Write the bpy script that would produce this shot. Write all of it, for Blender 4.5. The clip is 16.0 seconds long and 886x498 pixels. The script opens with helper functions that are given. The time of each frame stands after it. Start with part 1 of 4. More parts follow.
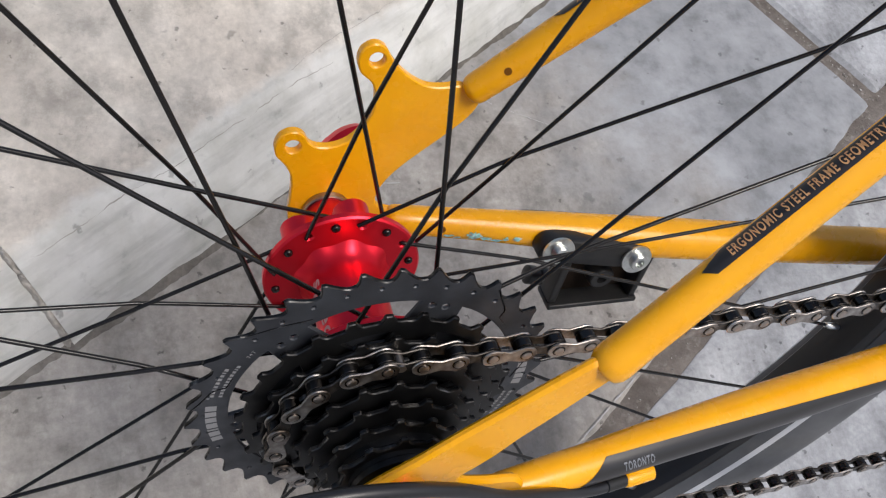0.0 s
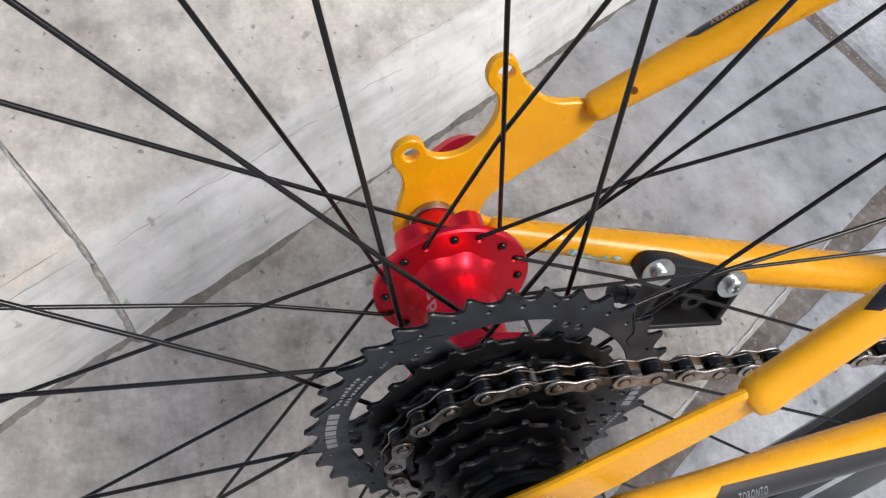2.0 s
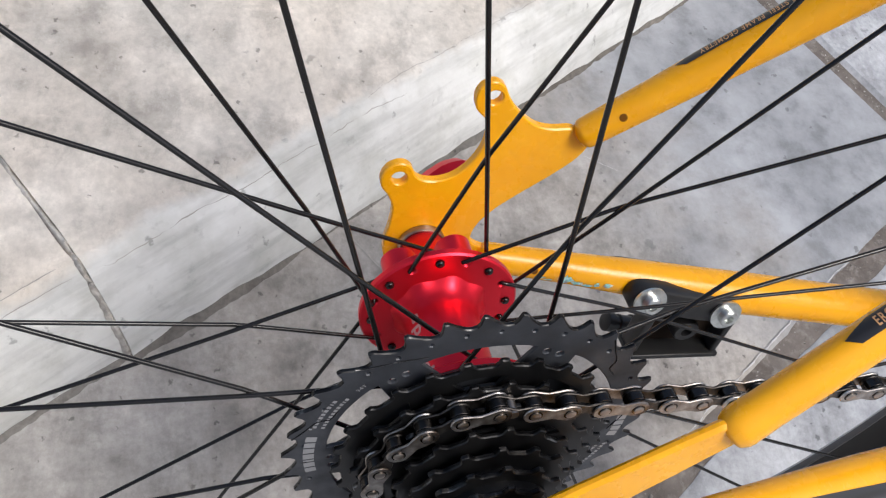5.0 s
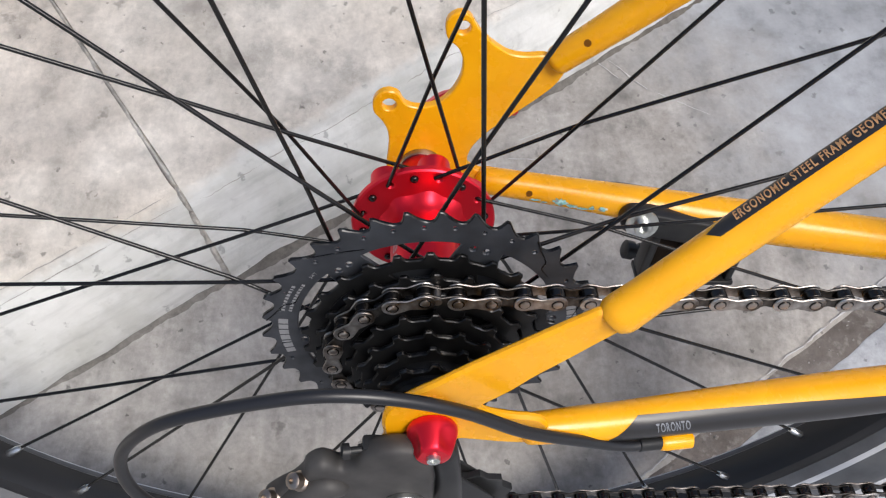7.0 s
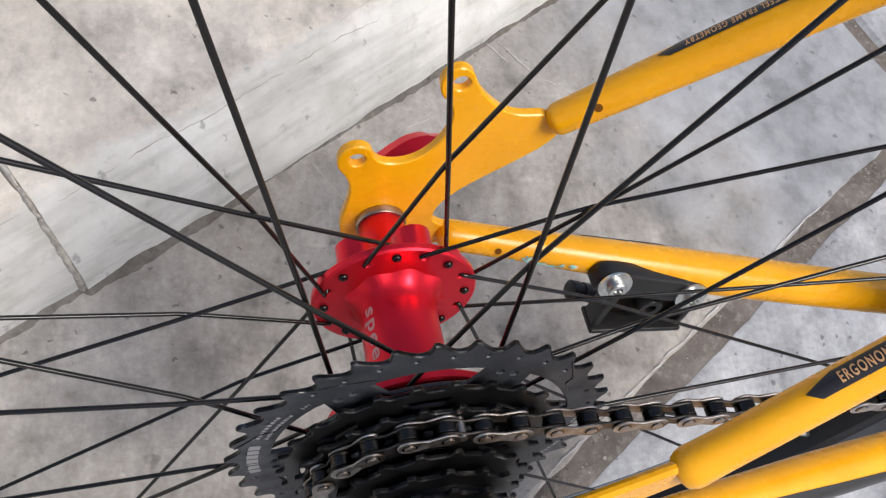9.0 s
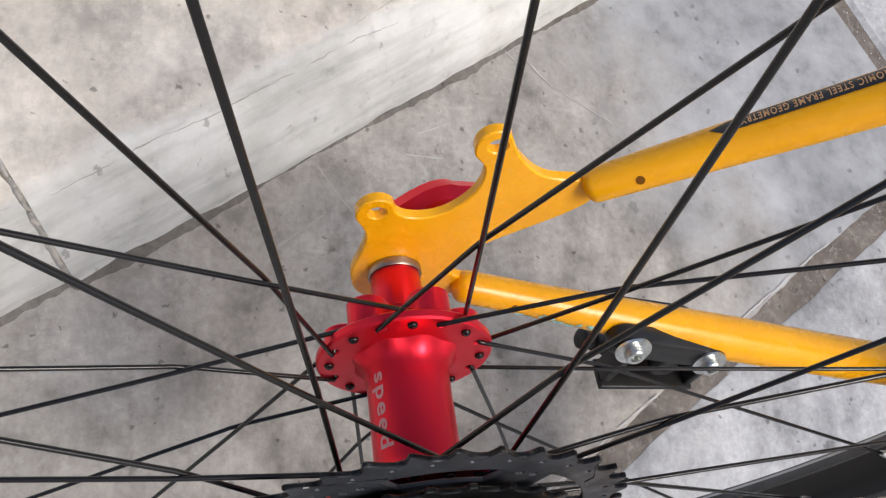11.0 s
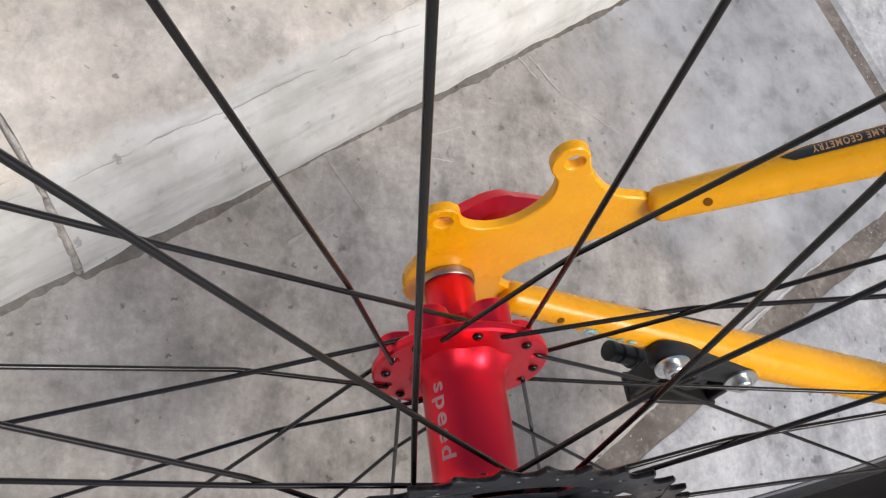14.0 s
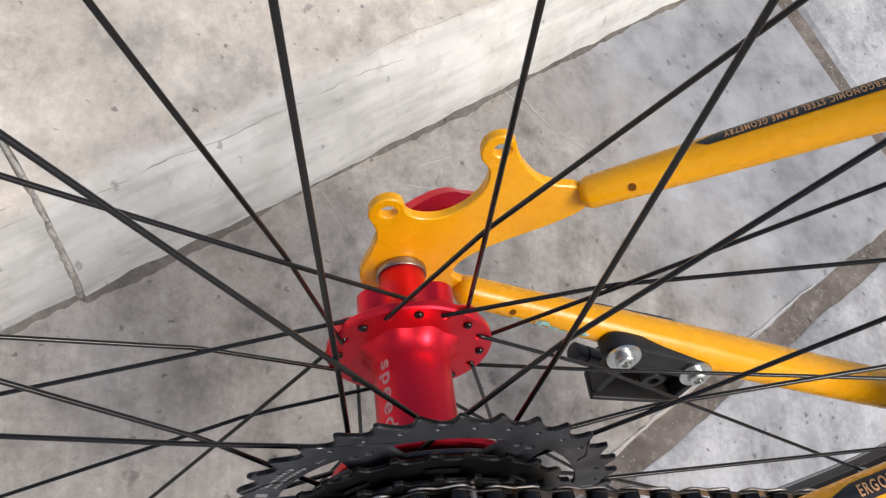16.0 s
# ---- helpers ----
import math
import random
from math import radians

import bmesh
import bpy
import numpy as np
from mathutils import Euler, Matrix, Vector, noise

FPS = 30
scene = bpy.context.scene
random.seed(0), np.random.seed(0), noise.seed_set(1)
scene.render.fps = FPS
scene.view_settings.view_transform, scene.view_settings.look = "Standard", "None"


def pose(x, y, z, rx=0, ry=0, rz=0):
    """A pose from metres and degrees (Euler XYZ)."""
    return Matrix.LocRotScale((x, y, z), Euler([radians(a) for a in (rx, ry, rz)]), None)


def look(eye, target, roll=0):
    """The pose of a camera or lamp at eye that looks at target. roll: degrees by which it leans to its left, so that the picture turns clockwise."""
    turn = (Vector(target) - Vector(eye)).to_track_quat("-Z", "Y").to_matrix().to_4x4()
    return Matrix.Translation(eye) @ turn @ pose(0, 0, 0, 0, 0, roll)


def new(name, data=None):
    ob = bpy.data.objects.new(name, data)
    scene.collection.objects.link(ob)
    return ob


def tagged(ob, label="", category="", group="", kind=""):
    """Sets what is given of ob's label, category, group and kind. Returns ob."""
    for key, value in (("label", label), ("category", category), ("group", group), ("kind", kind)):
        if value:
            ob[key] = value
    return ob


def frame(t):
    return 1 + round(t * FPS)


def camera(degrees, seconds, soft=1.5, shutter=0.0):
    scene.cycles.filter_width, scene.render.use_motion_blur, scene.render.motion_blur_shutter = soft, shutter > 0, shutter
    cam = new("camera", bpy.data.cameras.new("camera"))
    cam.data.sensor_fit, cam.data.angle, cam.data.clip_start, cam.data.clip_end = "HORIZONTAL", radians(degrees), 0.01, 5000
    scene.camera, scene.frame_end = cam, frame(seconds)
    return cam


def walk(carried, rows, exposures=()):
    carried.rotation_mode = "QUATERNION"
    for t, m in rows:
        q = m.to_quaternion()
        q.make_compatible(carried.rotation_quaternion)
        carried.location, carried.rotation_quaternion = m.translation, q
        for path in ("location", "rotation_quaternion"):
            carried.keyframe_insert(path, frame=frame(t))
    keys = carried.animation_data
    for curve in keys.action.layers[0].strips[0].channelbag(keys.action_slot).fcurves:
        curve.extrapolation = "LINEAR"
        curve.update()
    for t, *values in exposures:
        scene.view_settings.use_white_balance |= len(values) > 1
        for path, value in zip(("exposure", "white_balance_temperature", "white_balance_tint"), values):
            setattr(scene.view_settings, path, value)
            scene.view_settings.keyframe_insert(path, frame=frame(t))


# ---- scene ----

# The bicycle is drawn in decimetres round its rear axle: x ahead, y to its left, z up its own plane.
# It leans to its left on its kickstand; LEAN_M lays it into the world.
cam = camera(57.47, 16.0, soft=1.2)
PATH = [
    (0, (-0.06487, -0.07279, 0.64971), (0.02587, 0.03955, 0.38676), 30.25),
    (0.5, (-0.07472, -0.06535, 0.64352), (0.01284, 0.04686, 0.37944), 30.28),
    (1, (-0.07868, -0.06445, 0.64312), (0.00642, 0.04730, 0.37803), 30.28),
    (1.5, (-0.08594, -0.06377, 0.64116), (-0.00183, 0.04696, 0.37533), 30.75),
    (2, (-0.10501, -0.06069, 0.63793), (-0.01841, 0.05405, 0.37461), 31.59),
    (2.5, (-0.11290, -0.05816, 0.63800), (-0.02606, 0.06360, 0.37794), 31.02),
    (3, (-0.10859, -0.05245, 0.63107), (-0.02394, 0.07387, 0.37246), 30.12),
    (3.2, (-0.10492, -0.05106, 0.63012), (-0.02075, 0.07563, 0.37154), 30.02),
    (5.3, (-0.08959, -0.06938, 0.64374), (-0.00767, 0.05352, 0.38263), 29.62),
    (5.5, (-0.06994, -0.07670, 0.65163), (0.00124, 0.03986, 0.38452), 27.14),
    (6, (-0.04551, -0.10480, 0.68708), (-0.00411, 0.01504, 0.41519), 17.10),
    (6.5, (-0.03508, -0.11465, 0.69160), (-0.01537, 0.00552, 0.41742), 9.24),
    (7, (-0.01757, -0.10445, 0.67813), (0.00287, 0.01203, 0.40243), 9.48),
    (7.5, (-0.03973, -0.05408, 0.66082), (0.00640, 0.05426, 0.38489), 19.47),
    (8, (-0.06491, -0.02331, 0.62785), (0.00511, 0.07837, 0.35443), 29.30),
    (8.5, (-0.07783, -0.02882, 0.63285), (0.00308, 0.06774, 0.36058), 35.91),
    (9, (-0.08319, -0.01960, 0.64125), (0.00795, 0.06600, 0.36855), 43.69),
    (9.5, (-0.09076, 0.00287, 0.64010), (0.00896, 0.08138, 0.36827), 50.20),
    (11.8, (-0.08673, 0.02057, 0.62434), (0.00797, 0.09659, 0.35002), 52.32),
    (12, (-0.08299, 0.01755, 0.62661), (0.01239, 0.09515, 0.35297), 51.58),
    (12.5, (-0.07691, 0.00510, 0.63276), (0.01543, 0.09117, 0.36061), 47.14),
    (13, (-0.08628, 0.00868, 0.63504), (0.01108, 0.09277, 0.36402), 49.73),
    (13.5, (-0.11466, 0.01443, 0.61935), (-0.00819, 0.09112, 0.34957), 55.93),
    (14, (-0.12450, 0.02538, 0.61553), (-0.01658, 0.10026, 0.34582), 58.28),
    (14.5, (-0.11924, 0.02913, 0.61513), (-0.01303, 0.10427, 0.34482), 58.19),
    (15, (-0.11443, 0.01442, 0.62578), (-0.01185, 0.09577, 0.35586), 54.85),
    (15.5, (-0.11030, 0.00252, 0.63520), (-0.01218, 0.09251, 0.36637), 50.60),
    (16, (-0.10003, -0.00693, 0.64120), (-0.00330, 0.08779, 0.37348), 48.59),
]
walk(cam, [(t, look(eye, target, roll)) for t, eye, target, roll in PATH],
     [(0.0, -0.22, 6450, 10), (1.0, -0.12, 6330, 10), (1.5, -0.09, 6330, 10), (3.2, -0.04, 6420, 10), (5.5, 0.01, 6330, 10), (7.0, 0.0, 6350, 10), (9.0, 0.07, 6500, 10),
      (12.5, 0.05, 6600, 10), (16.0, 0.03, 6650, 10)])

# ---- light ----
world = bpy.data.worlds.new("overcast_sky")
scene.world = world
world.use_nodes = True
wn, wl = world.node_tree.nodes, world.node_tree.links
sky = wn.new("ShaderNodeTexSky")
sky.sky_type, sky.sun_disc = "NISHITA", False
sky.sun_elevation, sky.sun_rotation = radians(61.7), radians(132)
sky.air_density, sky.dust_density, sky.ozone_density = 1.0, 4.0, 0.6
wn["Background"].inputs["Strength"].default_value = 0.15
wl.new(sky.outputs[0], wn["Background"].inputs["Color"])
sun = new("sun", bpy.data.lights.new("sun", "SUN"))
sun.data.energy, sun.data.angle, sun.data.color = 2.7, radians(26), (1.0, 0.97, 0.92)
sun.matrix_world = look((0.80, -0.72, 2.0), (0, 0, 0))

# ---- materials ----


def mat(name, color, rough=0.5, metal=0.0, spec=0.5, coat=0.0):
    m = bpy.data.materials.new(name)
    m.use_nodes = True
    b = m.node_tree.nodes["Principled BSDF"]
    b.inputs["Base Color"].default_value = (*color, 1)
    b.inputs["Roughness"].default_value = rough
    b.inputs["Metallic"].default_value = metal
    b.inputs["Specular IOR Level"].default_value = spec
    b.inputs["Coat Weight"].default_value = coat
    b.inputs["Coat Roughness"].default_value = 0.15
    return m


def noise_tex(m, scale, detail=5.0, rough=0.55, stretch=(1, 1, 1)):
    t, l = m.node_tree.nodes, m.node_tree.links
    co, mp, no = t.new("ShaderNodeTexCoord"), t.new("ShaderNodeMapping"), t.new("ShaderNodeTexNoise")
    mp.inputs["Scale"].default_value = stretch
    no.inputs["Scale"].default_value, no.inputs["Detail"].default_value, no.inputs["Roughness"].default_value = scale, detail, rough
    l.new(co.outputs["Object"], mp.inputs[0])
    l.new(mp.outputs[0], no.inputs["Vector"])
    return no.outputs["Fac"]


def ramp(m, fac, stops):
    r = m.node_tree.nodes.new("ShaderNodeValToRGB")
    e = r.color_ramp.elements
    while len(e) < len(stops):
        e.new(0.5)
    for k, (p, c) in zip(e, stops):
        k.position, k.color = p, (*c, 1) if len(c) == 3 else c
    m.node_tree.links.new(fac, r.inputs[0])
    return r.outputs[0]


def mix(m, a, b, fac, mode="MIX"):
    x = m.node_tree.nodes.new("ShaderNodeMix")
    x.data_type, x.blend_type = "RGBA", mode
    for sock, v in ((x.inputs[0], fac), (x.inputs[6], a), (x.inputs[7], b)):
        if isinstance(v, (int, float)):
            sock.default_value = v
        elif isinstance(v, tuple):
            sock.default_value = (*v, 1)
        else:
            m.node_tree.links.new(v, sock)
    return x.outputs[2]


def wire(m, out, sock):
    m.node_tree.links.new(out, m.node_tree.nodes["Principled BSDF"].inputs[sock])


def bump(m, fac, strength, dist, below=None):
    b = m.node_tree.nodes.new("ShaderNodeBump")
    b.inputs["Strength"].default_value, b.inputs["Distance"].default_value = strength, dist
    m.node_tree.links.new(fac, b.inputs["Height"])
    if below is not None:
        m.node_tree.links.new(below, b.inputs["Normal"])
    m.node_tree.links.new(b.outputs[0], m.node_tree.nodes["Principled BSDF"].inputs["Normal"])
    return b.outputs[0]


def g(v):
    return (v, v, v)


def trowelled(m, scale, detail, rough, stretch):
    """Noise drawn out along the step by a factor."""
    t, l = m.node_tree.nodes, m.node_tree.links
    co, mp, no = t.new("ShaderNodeTexCoord"), t.new("ShaderNodeMapping"), t.new("ShaderNodeTexNoise")
    mp.vector_type = "TEXTURE"
    mp.inputs["Rotation"].default_value = (0, 0, math.atan2(STEP.y, STEP.x))
    mp.inputs["Scale"].default_value = (stretch, 1, 1)
    no.inputs["Scale"].default_value, no.inputs["Detail"].default_value, no.inputs["Roughness"].default_value = scale, detail, rough
    l.new(co.outputs["Object"], mp.inputs[0])
    l.new(mp.outputs[0], no.inputs["Vector"])
    return no.outputs["Fac"]


def pocks(m, scale, most, share, depth):
    """Small air holes of uneven size and outline: depth inside a hole, 1 outside."""
    t, l = m.node_tree.nodes, m.node_tree.links
    co, no, add, vo, sep = (t.new("ShaderNode" + k) for k in ("TexCoord", "TexNoise", "VectorMath", "TexVoronoi", "SeparateColor"))
    no.inputs["Scale"].default_value, no.inputs["Detail"].default_value = scale * 5, 3
    add.operation = "MULTIPLY_ADD"
    add.inputs[1].default_value = g(0.45 / scale)
    l.new(co.outputs["Object"], no.inputs["Vector"])
    l.new(no.outputs["Color"], add.inputs[0])
    l.new(co.outputs["Object"], add.inputs[2])
    vo.voronoi_dimensions = "2D"
    vo.inputs["Scale"].default_value = scale
    l.new(add.outputs[0], vo.inputs["Vector"])
    l.new(vo.outputs["Color"], sep.inputs[0])
    size, inside = t.new("ShaderNodeMapRange"), t.new("ShaderNodeMath")
    size.inputs["From Min"].default_value, size.inputs["To Min"].default_value, size.inputs["To Max"].default_value = 1 - share, -0.02, most
    l.new(sep.outputs[0], size.inputs["Value"])
    inside.operation = "SUBTRACT"
    l.new(size.outputs[0], inside.inputs[0])
    l.new(vo.outputs["Distance"], inside.inputs[1])
    return ramp(m, inside.outputs[0], [(0.0, g(1.0)), (0.07, g(depth))])


def concrete(name, light, dark, stain, warm, blotch=0.85, grain=0.84):
    m = mat(name, light, 0.88, 0, 0.25)
    big = ramp(m, noise_tex(m, 4.2, 6, 0.62), [(0.36, dark), (0.62, light)])
    mid = ramp(m, noise_tex(m, 15, 7, 0.62), [(0.33, stain), (0.50, g(0.96)), (0.66, g(1.10))])
    streak = ramp(m, noise_tex(m, 30, 5, 0.58, (1.0, 0.35, 1.0)), [(0.36, g(blotch)), (0.56, g(1.0))])
    fine = ramp(m, noise_tex(m, 170, 4, 0.65), [(0.30, g(grain)), (0.62, g(1.05))])
    tone = ramp(m, noise_tex(m, 3.1, 4, 0.55), [(0.40, warm), (0.62, (1, 1, 1))])
    c = mix(m, big, mid, 1.0, "MULTIPLY")
    for more in (streak, fine, tone):
        c = mix(m, c, more, 1.0, "MULTIPLY")
    dark_patch = ramp(m, noise_tex(m, 11, 3, 0.55, (1.0, 0.6, 1.0)), [(0.56, g(1.0)), (0.70, g(0.80))])
    mottle = ramp(m, noise_tex(m, 21, 10, 0.74, (1.0, 0.7, 1.0)), [(0.39, g(0.76)), (0.48, g(0.97)), (0.55, g(1.05)), (0.63, g(1.20))])
    pits = mix(m, pocks(m, 58, 0.15, 0.45, 0.50), pocks(m, 21, 0.14, 0.35, 0.62), 1.0, "MULTIPLY")
    stains = ramp(m, noise_tex(m, 34, 3, 0.5), [(0.30, g(0.80)), (0.42, g(1.0)), (0.66, g(1.0)), (0.74, g(1.08))])
    specks = ramp(m, noise_tex(m, 70, 4, 0.55), [(0.66, g(1.0)), (0.78, g(1.20))])
    worn = ramp(m, noise_tex(m, 7.5, 12, 0.72), [(0.500, g(1.0)), (0.545, g(0.87))])
    scuff = ramp(m, noise_tex(m, 42, 6, 0.6, (0.22, 1.0, 1.0)), [(0.64, g(1.0)), (0.70, g(1.16))])
    for more in (dark_patch, mottle, worn, scuff, stains, pits, specks):
        c = mix(m, c, more, 1.0, "MULTIPLY")
    wire(m, c, "Base Color")
    n1 = bump(m, noise_tex(m, 26, 7, 0.65), 0.40, 0.004)
    bump(m, noise_tex(m, 230, 3, 0.6), 0.22, 0.0007, n1)
    return m


def dirt(name):
    """Trodden earth with pale grit in it."""
    m = mat(name, (0.2, 0.18, 0.16), 0.95, 0, 0.15)
    base = ramp(m, noise_tex(m, 24, 7, 0.7), [(0.30, (0.085, 0.073, 0.064)), (0.55, (0.150, 0.131, 0.117)), (0.75, (0.23, 0.205, 0.185))])
    grit = ramp(m, noise_tex(m, 120, 5, 0.6), [(0.54, g(0.0)), (0.74, g(0.35))])
    c = mix(m, base, (0.42, 0.40, 0.37), grit)
    wire(m, c, "Base Color")
    n1 = bump(m, noise_tex(m, 60, 6, 0.7), 0.8, 0.004)
    bump(m, noise_tex(m, 260, 3, 0.6), 0.5, 0.001, n1)
    return m


def ragged_edge(m, origin, way, edge, width, wander, scale):
    """0 short of the edge, 1 past it, measured along a direction from the origin, with a wandering border."""
    t, l = m.node_tree.nodes, m.node_tree.links
    co, sub, dot = t.new("ShaderNodeTexCoord"), t.new("ShaderNodeVectorMath"), t.new("ShaderNodeVectorMath")
    sub.operation, dot.operation = "SUBTRACT", "DOT_PRODUCT"
    sub.inputs[1].default_value, dot.inputs[1].default_value = origin, way
    l.new(co.outputs["Object"], sub.inputs[0])
    l.new(sub.outputs[0], dot.inputs[0])
    ragged = t.new("ShaderNodeMath")
    ragged.operation = "MULTIPLY_ADD"
    l.new(noise_tex(m, scale, 7, 0.65), ragged.inputs[0])
    ragged.inputs[1].default_value = wander
    l.new(dot.outputs["Value"], ragged.inputs[2])
    span = t.new("ShaderNodeMapRange")
    span.inputs["From Min"].default_value, span.inputs["From Max"].default_value = edge, edge + width
    l.new(ragged.outputs[0], span.inputs["Value"])
    return span.outputs[0]


def two_pours(name, first, second, origin, way, edge):
    """Concrete laid in two goes: a warm rough one, and a smooth blue-grey one past the edge."""
    m = concrete(name, first[0], first[1], g(0.62), (0.97, 0.94, 0.90))
    plain = m.node_tree.nodes["Principled BSDF"].inputs["Base Color"].links[0].from_socket
    other = ramp(m, noise_tex(m, 5, 6, 0.6), [(0.36, second[1]), (0.62, second[0])])
    other = mix(m, other, ramp(m, noise_tex(m, 24, 8, 0.68), [(0.34, g(0.70)), (0.50, g(0.98)), (0.64, g(1.14))]), 1.0, "MULTIPLY")
    other = mix(m, other, pocks(m, 40, 0.15, 0.5, 0.62), 1.0, "MULTIPLY")
    wire(m, mix(m, plain, other, ragged_edge(m, origin, way, edge, 0.16, 0.30, 6.0)), "Base Color")
    return m


def whitewash(name, inner, outer, origin, across, edge):
    """Plaster that goes over into a coat of whitewash towards the step's edge, with a ragged border."""
    m = concrete(name, inner[0], inner[1], g(0.80), (0.98, 0.93, 0.88), 0.90, 0.92)
    plain = m.node_tree.nodes["Principled BSDF"].inputs["Base Color"].links[0].from_socket
    coat = ramp(m, noise_tex(m, 9, 6, 0.6), [(0.36, outer[1]), (0.60, outer[0])])
    coat = mix(m, coat, ramp(m, noise_tex(m, 70, 4, 0.6), [(0.28, g(0.84)), (0.40, g(1.0))]), 1.0, "MULTIPLY")
    coat = mix(m, coat, ramp(m, noise_tex(m, 22, 5, 0.6), [(0.34, (0.84, 0.84, 0.82)), (0.54, (1, 1, 1))]), 1.0, "MULTIPLY")
    coat = mix(m, coat, ramp(m, trowelled(m, 75, 5, 0.6, 7.0), [(0.34, g(0.84)), (0.50, g(1.0)), (0.66, g(1.05))]), 1.0, "MULTIPLY")
    coat = mix(m, coat, pocks(m, 46, 0.15, 0.5, 0.62), 1.0, "MULTIPLY")
    plain = mix(m, plain, ramp(m, trowelled(m, 34, 5, 0.6, 5.0), [(0.34, g(0.90)), (0.52, g(1.0))]), 1.0, "MULTIPLY")
    wire(m, mix(m, coat, plain, ragged_edge(m, origin, across, edge, 0.010, 0.036, 20.0)), "Base Color")
    return m


STEP = Vector((0.82, 0.572, 0)).normalized()  # the way the step and the joints run
ACROSS = Vector((-STEP.y, STEP.x, 0))
FOOT = Vector((-0.154, 0.150, 0))  # a point at the foot of the step
M_GROUND = two_pours("ground_concrete", ((0.455, 0.434, 0.408), (0.295, 0.278, 0.261)), ((0.310, 0.318, 0.333), (0.215, 0.222, 0.234)), FOOT, STEP, 0.58)
M_GROUND2 = concrete("smooth_concrete", (0.46, 0.468, 0.485), (0.33, 0.338, 0.355), g(0.78), (0.98, 0.97, 0.95))
M_SLAB = whitewash("whitewashed_slab", ((0.69, 0.647, 0.583), (0.53, 0.492, 0.438)), ((0.640, 0.636, 0.612), (0.535, 0.532, 0.508)), FOOT, ACROSS, 0.064)
M_JOINT = dirt("dirt_joint")
M_MORTAR = concrete("grey_mortar", (0.58, 0.55, 0.505), (0.42, 0.395, 0.36), g(0.65), (0.95, 0.92, 0.88), 0.7, 0.7)
M_SILT = concrete("silt", (0.25, 0.235, 0.215), (0.14, 0.13, 0.120), g(0.65), (0.95, 0.92, 0.88), 0.8, 0.7)
M_STONE = mat("grit_stone", (0.31, 0.295, 0.275), 0.85, 0, 0.2)
_geo = M_STONE.node_tree.nodes.new("ShaderNodeNewGeometry")
wire(M_STONE, ramp(M_STONE, _geo.outputs["Random Per Island"], [(0.0, (0.08, 0.07, 0.062)), (0.5, (0.17, 0.155, 0.14)), (0.85, (0.27, 0.255, 0.24)), (1.0, (0.5, 0.49, 0.47))]), "Base Color")
M_SCUFF = mat("pale_scuff", (0.43, 0.42, 0.41), 0.9, 0, 0.15)
M_CRACK = mat("crack_dirt", (0.33, 0.315, 0.29), 0.95, 0, 0.1)

M_YELLOW = mat("yellow_paint", (0.84, 0.385, 0.003), 0.26, 0, 0.45)
_f = ramp(M_YELLOW, noise_tex(M_YELLOW, 40, 4), [(0.35, (0.81, 0.355, 0.002)), (0.65, (0.86, 0.395, 0.004))])
wire(M_YELLOW, _f, "Base Color")
wire(M_YELLOW, ramp(M_YELLOW, noise_tex(M_YELLOW, 90, 5), [(0.3, g(0.22)), (0.7, g(0.32))]), "Roughness")
bump(M_YELLOW, noise_tex(M_YELLOW, 350, 2), 0.05, 0.0004)

M_RED = mat("red_anodised", (0.74, 0.016, 0.036), 0.36, 0.78, 0.5, 0.0)
wire(M_RED, ramp(M_RED, noise_tex(M_RED, 120, 5), [(0.3, g(0.31)), (0.7, g(0.40))]), "Roughness")
M_SPOKE = mat("black_spoke", (0.0065, 0.0058, 0.0055), 0.24, 0.0, 0.42)
M_NIPPLE = mat("silver_nipple", (0.75, 0.75, 0.74), 0.3, 1.0)
M_COG = mat("black_cog_steel", (0.028, 0.029, 0.032), 0.42, 0.45, 0.5)
wire(M_COG, ramp(M_COG, noise_tex(M_COG, 60, 6), [(0.35, (0.032, 0.034, 0.040)), (0.7, (0.060, 0.065, 0.075))]), "Base Color")
wire(M_COG, ramp(M_COG, noise_tex(M_COG, 150, 6), [(0.3, g(0.34)), (0.7, g(0.58))]), "Roughness")
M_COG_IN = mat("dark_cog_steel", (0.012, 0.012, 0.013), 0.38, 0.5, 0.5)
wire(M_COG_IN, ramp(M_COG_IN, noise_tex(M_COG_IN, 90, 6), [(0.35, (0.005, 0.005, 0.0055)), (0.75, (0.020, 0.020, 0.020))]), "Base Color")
# worn steel edges; the ramp's palest stop paints glints into them
M_COG_EDGE = mat("worn_glinting_edge", (0.06, 0.06, 0.062), 0.32, 0.9)
wire(M_COG_EDGE, ramp(M_COG_EDGE, noise_tex(M_COG_EDGE, 170, 5), [(0.42, (0.012, 0.012, 0.013)), (0.60, (0.045, 0.045, 0.045)), (0.76, (0.26, 0.255, 0.25))]), "Base Color")
M_CHAIN = mat("chain_steel", (0.36, 0.33, 0.30), 0.34, 1.0)
wire(M_CHAIN, ramp(M_CHAIN, noise_tex(M_CHAIN, 130, 6), [(0.36, (0.09, 0.072, 0.058)), (0.47, (0.25, 0.225, 0.205)), (0.58, (0.38, 0.355, 0.335)), (0.70, (0.56, 0.54, 0.52))]), "Base Color")
wire(M_CHAIN, ramp(M_CHAIN, noise_tex(M_CHAIN, 200, 6), [(0.3, g(0.25)), (0.7, g(0.5))]), "Roughness")
bump(M_CHAIN, noise_tex(M_CHAIN, 260, 5, 0.7), 0.35, 0.0005)
# inner links darker than the outer ones
M_CHAIN_D = mat("chain_inner_steel", (0.11, 0.10, 0.092), 0.36, 0.9)
